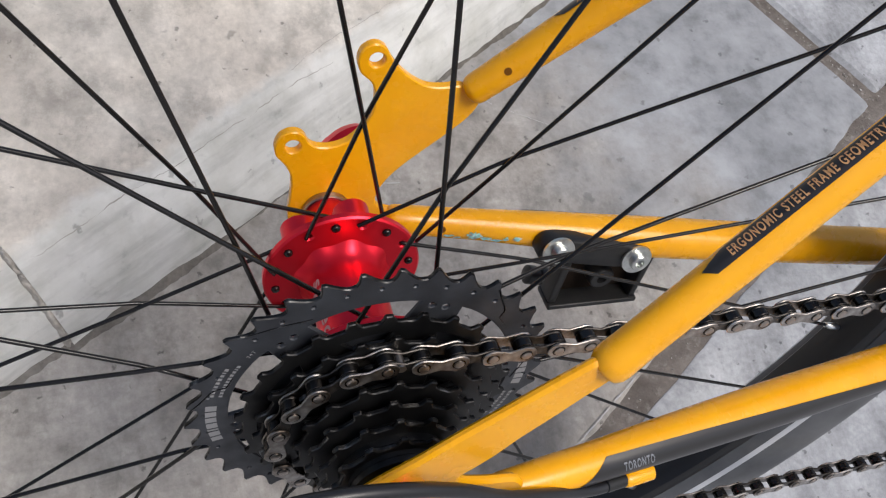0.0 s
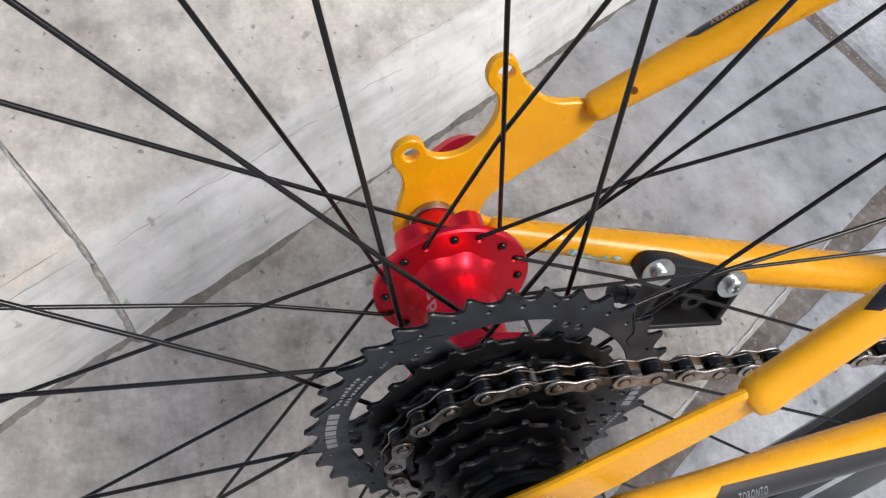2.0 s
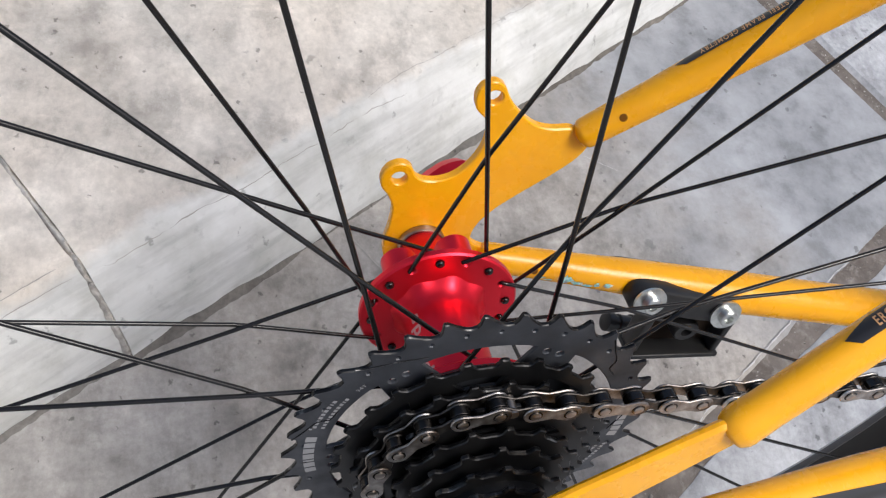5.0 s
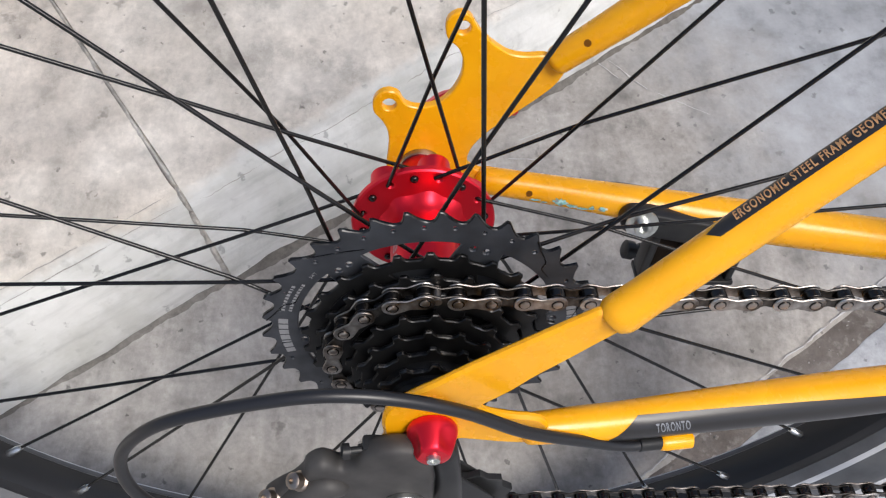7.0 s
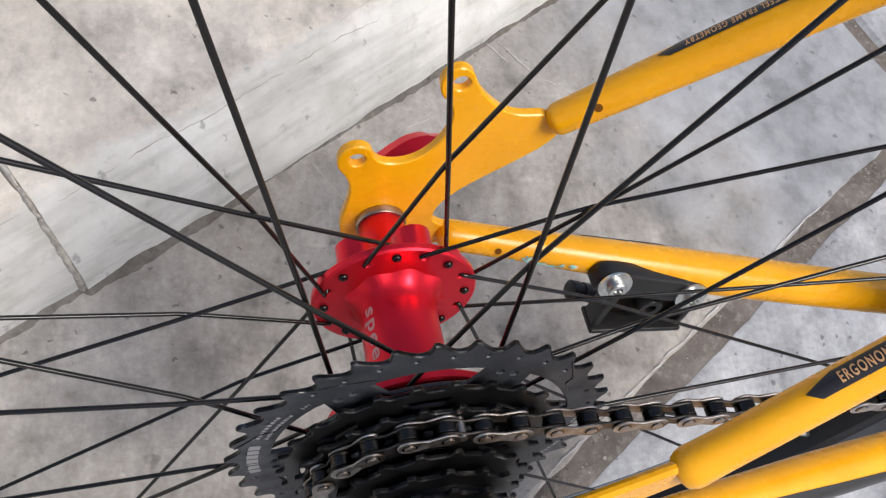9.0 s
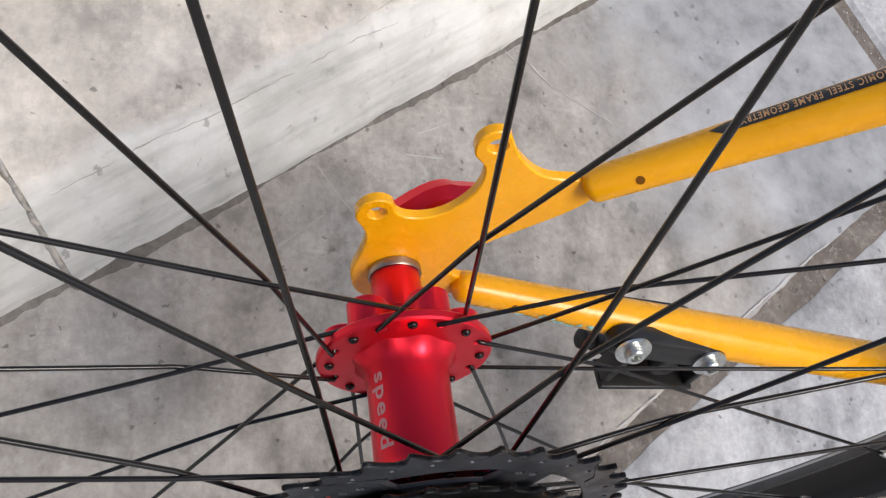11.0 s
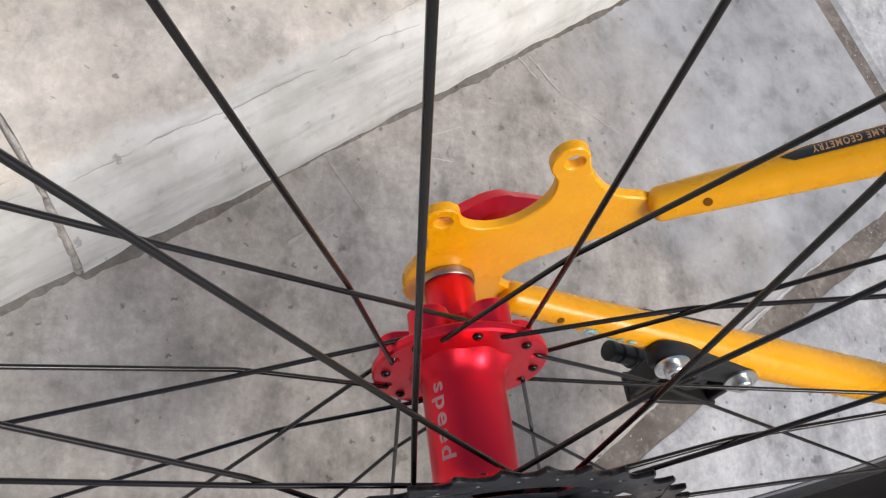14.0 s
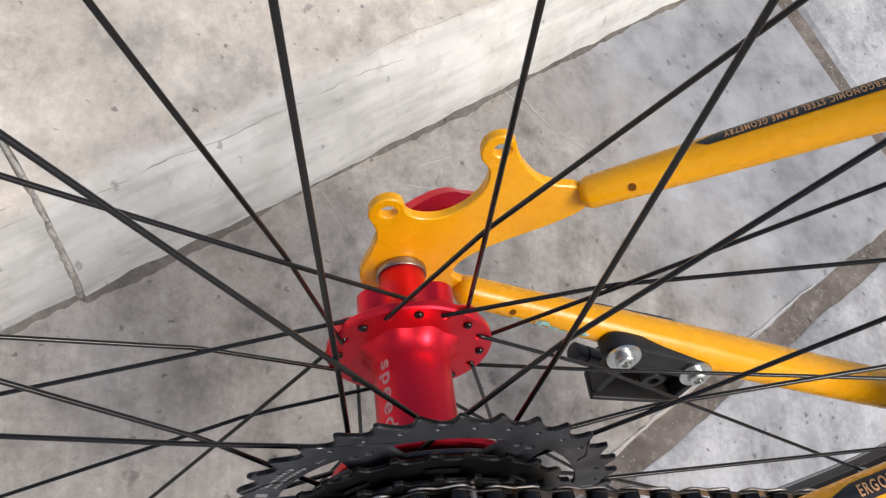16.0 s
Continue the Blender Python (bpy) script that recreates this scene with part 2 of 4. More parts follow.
wire(M_CHAIN_D, ramp(M_CHAIN_D, noise_tex(M_CHAIN_D, 170, 6), [(0.42, (0.018, 0.016, 0.015)), (0.66, (0.10, 0.092, 0.085))]), "Base Color")
M_PIN = mat("chain_pin", (0.42, 0.37, 0.33), 0.34, 1.0)
M_BLACK = mat("black_coated_steel", (0.022, 0.022, 0.024), 0.40, 0.0, 0.32)
wire(M_BLACK, ramp(M_BLACK, noise_tex(M_BLACK, 80, 5), [(0.3, (0.010, 0.010, 0.011)), (0.7, (0.022, 0.022, 0.022))]), "Base Color")
M_GREYPL = mat("grey_derailleur_paint", (0.045, 0.043, 0.042), 0.55, 0.2, 0.4)
wire(M_GREYPL, ramp(M_GREYPL, noise_tex(M_GREYPL, 70, 6), [(0.3, (0.034, 0.032, 0.031)), (0.7, (0.065, 0.061, 0.058))]), "Base Color")
M_RUBBER = mat("tyre_rubber", (0.08, 0.082, 0.088), 0.58, 0, 0.5)
wire(M_RUBBER, ramp(M_RUBBER, noise_tex(M_RUBBER, 50, 6), [(0.3, (0.062, 0.064, 0.069)), (0.7, (0.105, 0.108, 0.115))]), "Base Color")
M_RIM = mat("black_rim", (0.02, 0.02, 0.022), 0.36, 0.4, 0.5)
M_STRIPE = mat("reflective_stripe", (0.52, 0.53, 0.55), 0.45, 0.1)
M_HOUSING = mat("cable_housing", (0.012, 0.012, 0.014), 0.36, 0, 0.5)
bump(M_HOUSING, noise_tex(M_HOUSING, 300, 3), 0.1, 0.0004)
M_ZINC = mat("zinc_bolt", (0.66, 0.68, 0.66), 0.3, 1.0)
wire(M_ZINC, ramp(M_ZINC, noise_tex(M_ZINC, 250, 4), [(0.3, (0.48, 0.50, 0.48)), (0.7, (0.74, 0.75, 0.73))]), "Base Color")
# dark colour for recesses: the shade inside them is painted
M_RECESS_SHADE = mat("recess_shade", (0.014, 0.009, 0.006), 0.8, 0, 0.1)
M_DRAIN = mat("drain_hole_shade", (0.16, 0.06, 0.008), 0.8, 0, 0.1)
M_DECAL = mat("black_decal", (0.020, 0.019, 0.020), 0.3, 0, 0.5)
M_GOLD = mat("copper_lettering", (0.66, 0.36, 0.16), 0.45, 0.1)
M_GREYTXT = mat("grey_lettering", (0.22, 0.22, 0.225), 0.55)
M_GOLDSOFT = mat("pale_lettering", (0.20, 0.21, 0.23), 0.5)
M_HUBTXT = mat("etched_lettering", (0.68, 0.36, 0.345), 0.55, 0.1)
M_TEAL = mat("teal_primer", (0.22, 0.55, 0.52), 0.6)
wire(M_TEAL, ramp(M_TEAL, noise_tex(M_TEAL, 420, 3), [(0.38, (0.26, 0.25, 0.24)), (0.46, (0.20, 0.48, 0.47)), (0.58, (0.33, 0.62, 0.60)), (0.66, (0.70, 0.72, 0.70))]), "Base Color")
M_STEEL = mat("washer_steel", (0.36, 0.30, 0.25), 0.35, 1.0)
M_ROLLER = mat("dark_roller_steel", (0.055, 0.050, 0.047), 0.24, 1.0)

# ---- mesh helpers ----
DM = 0.1


def V(x, y, z):
    return Vector((x, y, z)) * DM


def part(name, bm, material, parent=None, label="", smooth=40):
    me = bpy.data.meshes.new(name)
    bmesh.ops.recalc_face_normals(bm, faces=bm.faces[:])
    bm.to_mesh(me)
    bm.free()
    for m in material if isinstance(material, (list, tuple)) else [material]:
        me.materials.append(m)
    if smooth:
        me.polygons.foreach_set("use_smooth", [True] * len(me.polygons))
        me.set_sharp_from_angle(angle=radians(smooth))
    ob = new(name, me)
    ob.parent = parent
    return tagged(ob, label)


def shared(name, ob, parent, m):
    o = new(name, ob.data)
    o.parent = parent
    o.matrix_local = m
    return o


def ring_frames(pts):
    """A frame (side, up) at each point of a line, carried along without twist."""
    tang = [(pts[min(i + 1, len(pts) - 1)] - pts[max(i - 1, 0)]).normalized() for i in range(len(pts))]
    side = tang[0].orthogonal().normalized()
    out = []
    for t in tang:
        side = (side - t * side.dot(t)).normalized()
        out.append((t, side, t.cross(side)))
    return out


def sweep(bm, pts, radii, n=16, caps=True, flat=None, mi=0):
    """A tube along pts. radii: one number or one a point; flat: (unit vector, factor a point) squeezes it along the vector."""
    if isinstance(radii, (int, float)):
        radii = [radii] * len(pts)
    rings = []
    for i, (p, r, (t, a, b)) in enumerate(zip(pts, radii, ring_frames(pts))):
        row = []
        for k in range(n):
            w = 2 * math.pi * k / n
            off = (a * math.cos(w) + b * math.sin(w)) * r
            if flat:
                u = flat[0]
                off -= u * off.dot(u) * (1 - flat[1][i])
            row.append(bm.verts.new(p + off))
        rings.append(row)
    for r0, r1 in zip(rings, rings[1:]):
        for k in range(n):
            bm.faces.new((r0[k], r0[(k + 1) % n], r1[(k + 1) % n], r1[k])).material_index = mi
    if caps:
        bm.faces.new(rings[0][::-1]).material_index = mi
        bm.faces.new(rings[-1]).material_index = mi
    return rings


def spline(pts, n=8):
    """A smooth line (Catmull-Rom) through the points."""
    out = []
    q = [pts[0] * 2 - pts[1], *pts, pts[-1] * 2 - pts[-2]]
    for i in range(1, len(q) - 2):
        for k in range(n):
            t = k / n
            a, b, c, d = q[i - 1], q[i], q[i + 1], q[i + 2]
            out.append(0.5 * ((2 * b) + (c - a) * t + (2 * a - 5 * b + 4 * c - d) * t * t + (3 * b - a - 3 * c + d) * t**3))
    out.append(pts[-1])
    return out


def lathe(bm, profile, n=48, mi=0, wob=None):
    """Turns (y, r) round the axle."""
    rings = []
    for y, r in profile:
        row = []
        for k in range(n):
            w = 2 * math.pi * k / n
            rr = r if wob is None else wob(y, r, w)
            row.append(bm.verts.new(V(rr * math.cos(w), y, rr * math.sin(w))))
        rings.append(row)
    for r0, r1 in zip(rings, rings[1:]):
        for k in range(n):
            bm.faces.new((r0[k], r0[(k + 1) % n], r1[(k + 1) % n], r1[k])).material_index = mi
    return rings


def circle(cx, cz, r, n=16, start=0.0):
    return [(cx + r * math.cos(2 * math.pi * k / n + start), cz + r * math.sin(2 * math.pi * k / n + start)) for k in range(n)]


def smooth_loop(pts, n=5):
    """A closed smooth outline through the points."""
    out, m = [], len(pts)
    for i in range(m):
        a, b, c, d = (Vector(pts[(i + k) % m]) for k in (-1, 0, 1, 2))
        for k in range(n):
            t = k / n
            v = 0.5 * ((2 * b) + (c - a) * t + (2 * a - 5 * b + 4 * c - d) * t * t + (3 * b - a - 3 * c + d) * t**3)
            out.append((v.x, v.y))
    return out


def plate(bm, loops, y0, y1, bevel=0.0, mi=0, place=None, rim_mi=None):
    """A flat plate with holes: loops of (x, z) in decimetres, the first the outline; from y0 to y1."""
    place = place or (lambda x, y, z: V(x, y, z))
    tmp = bmesh.new()
    edges = []
    for loop in loops:
        vs = [tmp.verts.new((x, z, 0)) for x, z in loop]
        edges += [tmp.edges.new((vs[i], vs[(i + 1) % len(vs)])) for i in range(len(vs))]
    bmesh.ops.triangle_fill(tmp, use_beauty=True, use_dissolve=False, edges=edges)
    tmp.verts.index_update()
    co = [(v.co.x, v.co.y) for v in tmp.verts]
    tris = [[v.index for v in f.verts] for f in tmp.faces]
    tmp.free()
    # outline rings, drawn in a little at both faces
    def inset(d):
        out, base = [], 0
        for li, loop in enumerate(loops):
            m = len(loop)
            area = sum(loop[i][0] * loop[(i + 1) % m][1] - loop[(i + 1) % m][0] * loop[i][1] for i in range(m))
            sgn = (1 if area > 0 else -1) * (1 if li == 0 else -1)
            for i in range(m):
                p, q = Vector(loop[i - 1]), Vector(loop[(i + 1) % m])
                t = (q - p).normalized()
                out.append((loop[i][0] - t.y * d * sgn, loop[i][1] + t.x * d * sgn))
        return out
    small = inset(bevel) if bevel else co
    s = 1 if y1 > y0 else -1
    levels = [(small, y0), (co, y0 + s * bevel), (co, y1 - s * bevel), (small, y1)] if bevel else [(co, y0), (co, y1)]
    rows = [[bm.verts.new(place(x, y, z)) for x, z in c] for c, y in levels]
    for tri in tris:
        bm.faces.new([rows[0][i] for i in tri]).material_index = mi
        bm.faces.new([rows[-1][i] for i in reversed(tri)]).material_index = mi
    base = 0
    for loop in loops:
        m = len(loop)
        for ra, rb in zip(rows, rows[1:]):
            for i in range(m):
                j = (i + 1) % m
                bm.faces.new((ra[base + i], ra[base + j], rb[base + j], rb[base + i])).material_index = mi if rim_mi is None or base else rim_mi
        base += m


def box(bm, a, b, bevel=0.0, seg=2):
    """A box between two corners in decimetres, with rounded edges."""
    x = bmesh.new()
    bmesh.ops.create_cube(x, size=1.0)
    lo, hi = V(*a), V(*b)
    for v in x.verts:
        v.co = Vector([lo[i] + (v.co[i] + 0.5) * (hi[i] - lo[i]) for i in range(3)])
    if bevel:
        bmesh.ops.bevel(x, geom=x.edges[:], offset=bevel * DM, segments=seg, affect="EDGES", profile=0.5)
    me = bpy.data.meshes.new("tmp")
    x.to_mesh(me)
    x.free()
    bm.from_mesh(me)
    bpy.data.meshes.remove(me)


def turned(bm, profile, m, n=24, mi=0):
    """Turns (height, radius) in metres round the z axis of the pose m; closed at both ends."""
    rings = [[bm.verts.new(m @ Vector((r * math.cos(2 * math.pi * k / n), r * math.sin(2 * math.pi * k / n), h))) for k in range(n)] for h, r in profile]
    for r0, r1 in zip(rings, rings[1:]):
        for k in range(n):
            bm.faces.new((r0[k], r0[(k + 1) % n], r1[(k + 1) % n], r1[k])).material_index = mi
    bm.faces.new(rings[0][::-1]).material_index = mi
    bm.faces.new(rings[-1]).material_index = mi


def aim(p, d, up=None):
    """The pose at p whose z axis points along d."""
    return Matrix.Translation(p) @ d.to_track_quat("Z", "Y").to_matrix().to_4x4()


# ---- ground ----

bm = bmesh.new()
for q in ((-60, -60), (60, -60), (60, 60), (-60, 60)):
    bm.verts.new((*q, -0.0034))
bm.faces.new(bm.verts[:])
tagged(part("ground", bm, M_JOINT, None, "", 0), "dark earth under the concrete, showing in the joints", "ground", kind="structure")


def spaced(a, b):
    """Places from a to b: close together where the camera looks, wider apart beyond."""
    out, u = [a], a
    while u < b - 1e-6:
        far = max(0.0, -0.9 - u, u - 1.5)
        u = min(b, u + 0.012 + 0.35 * far)
        out.append(u)
    return out


def panel(name, u0, u1, c0, c1, label, material, z=0.0, wob=0.004, seed=0.0):
    """A cast panel of the ground, with broken edges, let down to the earth."""
    bm = bmesh.new()
    us = spaced(u0, u1)
    nu = len(us) - 1
    cs = [0, 0.003, 0.008, 0.02, 0.05, 0.1, 0.2]
    d = c1 - c0
    cs = [c for c in cs if c < d / 2]
    cs = [c0 + c for c in cs] + [c1 - c for c in reversed(cs)]
    drop = {0: -0.009, 1: -0.0030, 2: -0.0008}
    grid = []
    for i, u in enumerate(us):
        row = []
        for k, c in enumerate(cs):
            e = min(k, len(cs) - 1 - k)
            zz = z + drop.get(e, 0)
            if min(i, nu - i) == 0:
                zz = -0.009
            w = wob if e < 3 else 0
            q = noise.noise(Vector((u * 11, seed, c * 2))) + 0.6 * noise.noise(Vector((u * 43, seed + 3, c * 2)))
            qu = noise.noise(Vector((c * 11, seed + 7, u * 2))) if min(i, nu - i) < 2 else 0
            row.append(bm.verts.new(FOOT + STEP * (u + wob * qu) + ACROSS * (c + w * q) + Vector((0, 0, zz + (0.0006 * q if e > 0 else 0)))))
        grid.append(row)
    for r0, r1 in zip(grid, grid[1:]):
        for k in range(len(cs) - 1):
            bm.faces.new((r0[k], r0[k + 1], r1[k + 1], r1[k]))
    return tagged(part(name, bm, material, None, "", 30), label, "pavement", kind="structure")


JA, JB, JU = -0.346, -0.368, 0.842  # the dirt joint along the step, and the joint across it
field = panel("pavement_1", -14.0, JU, JA, 0.022, "stained grey concrete panel between step and joint", M_GROUND, 0, 0.005, 1.0)
panel("pavement_2", JU + 0.008, 14.0, JA, 0.022, "rough pale concrete panel past a crumbled joint", M_GROUND2, 0.001, 0.005, 2.0)
panel("pavement_3", -14.0, JU + 0.02, -14.0, JB, "smooth blue-grey concrete panel", M_GROUND2, 0, 0.004, 3.0)
panel("pavement_4", JU + 0.032, 14.0, -14.0, JB, "smooth blue-grey concrete panel beyond the joint", M_GROUND2, 0.001, 0.004, 4.0)


SLAB_PROF = [(-0.001, -0.009), (0.0, 0.002), (0.004, 0.020), (0.012, 0.040), (0.024, 0.062), (0.036, 0.0775), (0.041, 0.0815), (0.0445, 0.0845), (0.051, 0.0890),
             (0.058, 0.0900), (0.075, 0.0902), (0.12, 0.0905), (0.3, 0.091), (0.9, 0.092), (3.0, 0.092), (13.0, 0.092), (13.0, -0.009)]


def step_slab(name, u0, u1, seed, shift):
    bm = bmesh.new()
    prof = SLAB_PROF
    grid = []
    for u in spaced(u0, u1):
        row = []
        for k, (c, z) in enumerate(prof):
            q = noise.noise(Vector((u * 8, seed, z * 20))) + 0.5 * noise.noise(Vector((u * 37, seed + 2, z * 40)))
            w = 0.0034 if k < 10 else 0.0
            row.append(bm.verts.new(FOOT + STEP * u + ACROSS * (c + w * q + (shift if k < 10 else 0)) + Vector((0, 0, z + (0.0012 * q if k > 1 else 0)))))
        grid.append(row)
    for row, side in ((grid[0], 1), (grid[-1], -1)):
        for k, v in enumerate(row):  # ragged ends
            v.co += STEP * side * 0.0035 * abs(noise.noise(Vector((prof[k][0] * 60, prof[k][1] * 60, seed)))) * 0.7
    for r0, r1 in zip(grid, grid[1:]):
        for k in range(len(prof) - 1):
            bm.faces.new((r0[k], r0[k + 1], r1[k + 1], r1[k]))
    for row in (grid[0], grid[-1]):
        low = [bm.verts.new((v.co.x, v.co.y, -0.009)) for v in row]
        for k in range(len(row) - 1):
            bm.faces.new((row[k], row[k + 1], low[k + 1], low[k]))
    return tagged(part(name, bm, M_SLAB, None, "", 50), "pale concrete step slab with a whitewashed sloping edge", "pavement", kind="structure")


slab_a = step_slab("pavement_5", -14.0, -0.0012, 11.0, 0.004)
slab_b = step_slab("pavement_6", 0.0012, 14.0, 12.0, -0.001)
bm = bmesh.new()  # crumbled mortar between the two step slabs
cs = [0.0006 * k for k in range(100)] + [0.06 + 0.004 * k for k in range(60)] + [0.3 + 0.1 * k for k in range(20)]
rows = []
for c in cs:
    for (c0, z0), (c1, z1) in zip(SLAB_PROF[1:], SLAB_PROF[2:]):
        if c <= c1:
            break
    z = z0 + (z1 - z0) * (c - c0) / (c1 - c0)
    row = []
    for j in range(13):
        u = (-0.0066 + 0.0011 * j) * (0.70 if c < 0.055 else 0.42)
        rag = noise.noise(Vector((u * 160, c * 110, 5))) + 0.7 * noise.noise(Vector((u * 420, c * 330, 2)))
        h = -0.0014 - (0.0058 if c < 0.055 else 0.0030) * (abs(-0.0066 + 0.0011 * j) / 0.0052) ** 2 + 0.0034 * rag * (0.8 if c > 0.06 else 1.0) + (0.0024 if c > 0.06 else 0.0008)
        row.append(bm.verts.new(FOOT + STEP * u + ACROSS * (c - 0.4 * h) + Vector((0, 0, z + h))))
    rows.append(row)
for r0, r1 in zip(rows, rows[1:]):
    for k in range(12):
        bm.faces.new((r0[k], r0[k + 1], r1[k + 1], r1[k]))
tagged(part("trim", bm, M_MORTAR, None, "", 30), "grey mortar joint between two step slabs", "joint", kind="structure")



def on_slab(u, c):
    """A point on the slab's face: u along the step, c across it."""
    for (c0, z0), (c1, z1) in zip(SLAB_PROF[1:], SLAB_PROF[2:]):
        if c <= c1:
            break
    return FOOT + STEP * u + ACROSS * c + Vector((0, 0, z0 + (z1 - z0) * (c - c0) / (c1 - c0)))


def crack(u0, u1, c, drift, width, seed):
    """A hairline crack: a thin, wandering, broken ribbon."""
    bm = bmesh.new()
    n = int((u1 - u0) / 0.003)
    rows = []
    for k in range(n + 1):
        u = u0 + (u1 - u0) * k / n
        q = noise.noise(Vector((u * 18, seed, 0))) + 0.45 * noise.noise(Vector((u * 70, seed, 3))) + 0.3 * noise.noise(Vector((u * 190, seed, 5)))
        w = width * max(0.06, 0.60 + 1.5 * noise.noise(Vector((u * 55, seed, 8)))) * min(1, k / 6 + 0.1, (n - k) / 6 + 0.1)
        lift = Vector((0, -0.0004, 0.0021))
        rows.append([bm.verts.new(on_slab(u, c + drift * q + e) + lift) for e in (-w, w)])
    for r0, r1 in zip(rows, rows[1:]):
        bm.faces.new((r0[0], r0[1], r1[1], r1[0]))
    part("crack", bm, M_CRACK, slab_b if u0 > 0 else slab_a, "fine dark crack", 0)


for u0, u1, c, drift, width, seed in ((-0.30, -0.007, 0.0440, 0.0010, 0.00042, 1.0), (0.008, 0.300, 0.0405, 0.0030, 0.00034, 2.0),
                                      (-0.30, -0.008, 0.0530, 0.0014, 0.00050, 4.0), (0.26, 0.70, 0.0520, 0.0030, 0.00032, 6.0)):
    crack(u0, u1, c, drift, width, seed)


def ground_line(u0, c0, u1, c1, width, drift, material, label, seed):
    """A thin, broken, wandering mark on the ground between two points."""
    n = max(8, int(math.hypot(u1 - u0, c1 - c0) / 0.0025))
    along = Vector((u1 - u0, c1 - c0)).normalized()
    bm = bmesh.new()
    rows = []
    for k in range(n + 1):
        f = k / n
        q = noise.noise(Vector((f * n * 0.12, seed, 0))) + 0.5 * noise.noise(Vector((f * n * 0.5, seed, 4)))
        w = width * max(0.10, 0.6 + 1.1 * noise.noise(Vector((f * n * 0.25, seed, 8))))
        u, c = u0 + (u1 - u0) * f - along.y * drift * q, c0 + (c1 - c0) * f + along.x * drift * q
        rows.append([bm.verts.new(FOOT + STEP * (u - along.y * e) + ACROSS * (c + along.x * e) + Vector((0, 0, 0.0010))) for e in (-w, w)])
    for r0, r1 in zip(rows, rows[1:]):
        bm.faces.new((r0[0], r0[1], r1[1], r1[0]))
    part("mark", bm, material, field, label, 0)


ground_line(0.436, -0.008, 0.446, -0.056, 0.0007, 0.0012, M_SCUFF, "pale scratch", 1.0)
ground_line(0.140, -0.052, 0.186, -0.049, 0.0013, 0.0010, M_CRACK, "short dark gouge", 4.0)
ground_line(0.206, -0.002, 0.208, -0.058, 0.0009, 0.0015, M_CRACK, "faint dark crack", 6.0)
ground_line(0.425, -0.004, 0.430, -0.030, 0.0008, 0.0010, M_SCUFF, "pale scratch", 7.0)
ground_line(0.279, -0.040, 0.306, -0.060, 0.0009, 0.0012, M_SCUFF, "pale scratch", 8.0)
ground_line(0.300, -0.030, 0.330, -0.036, 0.0008, 0.0012, M_SCUFF, "pale scratch", 9.0)
ground_line(0.452, -0.066, 0.480, -0.116, 0.0004, 0.0015, M_SCUFF, "pale scratch", 10.0)
ground_line(0.02, JA + 0.0065, 0.62, JA + 0.0065, 0.0008, 0.0022, M_SCUFF, "pale chipped edge along the joint", 11.0)
# sediment along the foot of the step
bm = bmesh.new()
rows = []
for k in range(701):
    u = -0.6 + 0.003 * k
    q = noise.noise(Vector((u * 7, 1, 0))) + 0.6 * noise.noise(Vector((u * 33, 2, 0))) + 0.4 * noise.noise(Vector((u * 120, 3, 0)))
    wide = 0.0042 + 0.0060 * q
    foot = (0.004 if u < 0 else -0.001)
    rows.append([bm.verts.new(FOOT + STEP * u + ACROSS * (foot + c) + Vector((0, 0, z))) for c, z in ((0.006, 0.0085), (0.0, 0.0030 + 0.0010 * q), (-0.35 * wide, 0.0012), (-0.8 * wide, 0.0004), (-wide - 0.002, -0.0030))])
for r0, r1 in zip(rows, rows[1:]):
    for k in range(4):
        bm.faces.new((r0[k], r0[k + 1], r1[k + 1], r1[k]))
tagged(part("trim", bm, M_SILT, None, "", 60), "grey-brown silt lying along the foot of the step", "silt", kind="structure")
# grit and small stones lying in the joints
rng = random.Random(8)
bm = bmesh.new()
for k in range(420):
    if k < 280:
        u, c = rng.uniform(-0.1, 1.3), rng.uniform(JB - 0.002, JA + 0.002)
    else:
        u, c = JU + 0.004 + rng.gauss(0, 0.003), rng.uniform(JA, 0.0)
    r = rng.uniform(0.0007, 0.0014) * (1.7 if rng.random() < 0.10 else 1.0)
    at = FOOT + STEP * u + ACROSS * c + Vector((0, 0, -0.0034 + 0.12 * r))
    spin = Matrix.Rotation(rng.uniform(0, 6.28), 3, "Z") @ Matrix.Diagonal((1.0, rng.uniform(0.6, 1.0), rng.uniform(0.5, 0.8)))
    ball = bmesh.ops.create_icosphere(bm, subdivisions=1, radius=r)["verts"]
    for v in ball:
        v.co = at + spin @ (v.co * rng.uniform(0.8, 1.15))
tagged(part("grit", bm, M_STONE, None, "", 40), "loose pale grit and small stones in the joints", "grit", kind="stuff")

# ---- bicycle ----
LEAN_M = Matrix(((0.99960, -0.00914, 0.02688, 0), (0.0, 0.94677, 0.32190, 0), (-0.02839, -0.32177, 0.94639, 0.34482), (0, 0, 0, 1)))
bicycle = new("bicycle")
bicycle.matrix_world = LEAN_M
tagged(bicycle, "yellow steel bicycle rear end with red hub, leaning on its kickstand", "bicycle")
MID = 0.30  # the wheel's own plane


def polar(r, deg, y):
    return V(r * math.cos(radians(deg)), y, r * math.sin(radians(deg)))


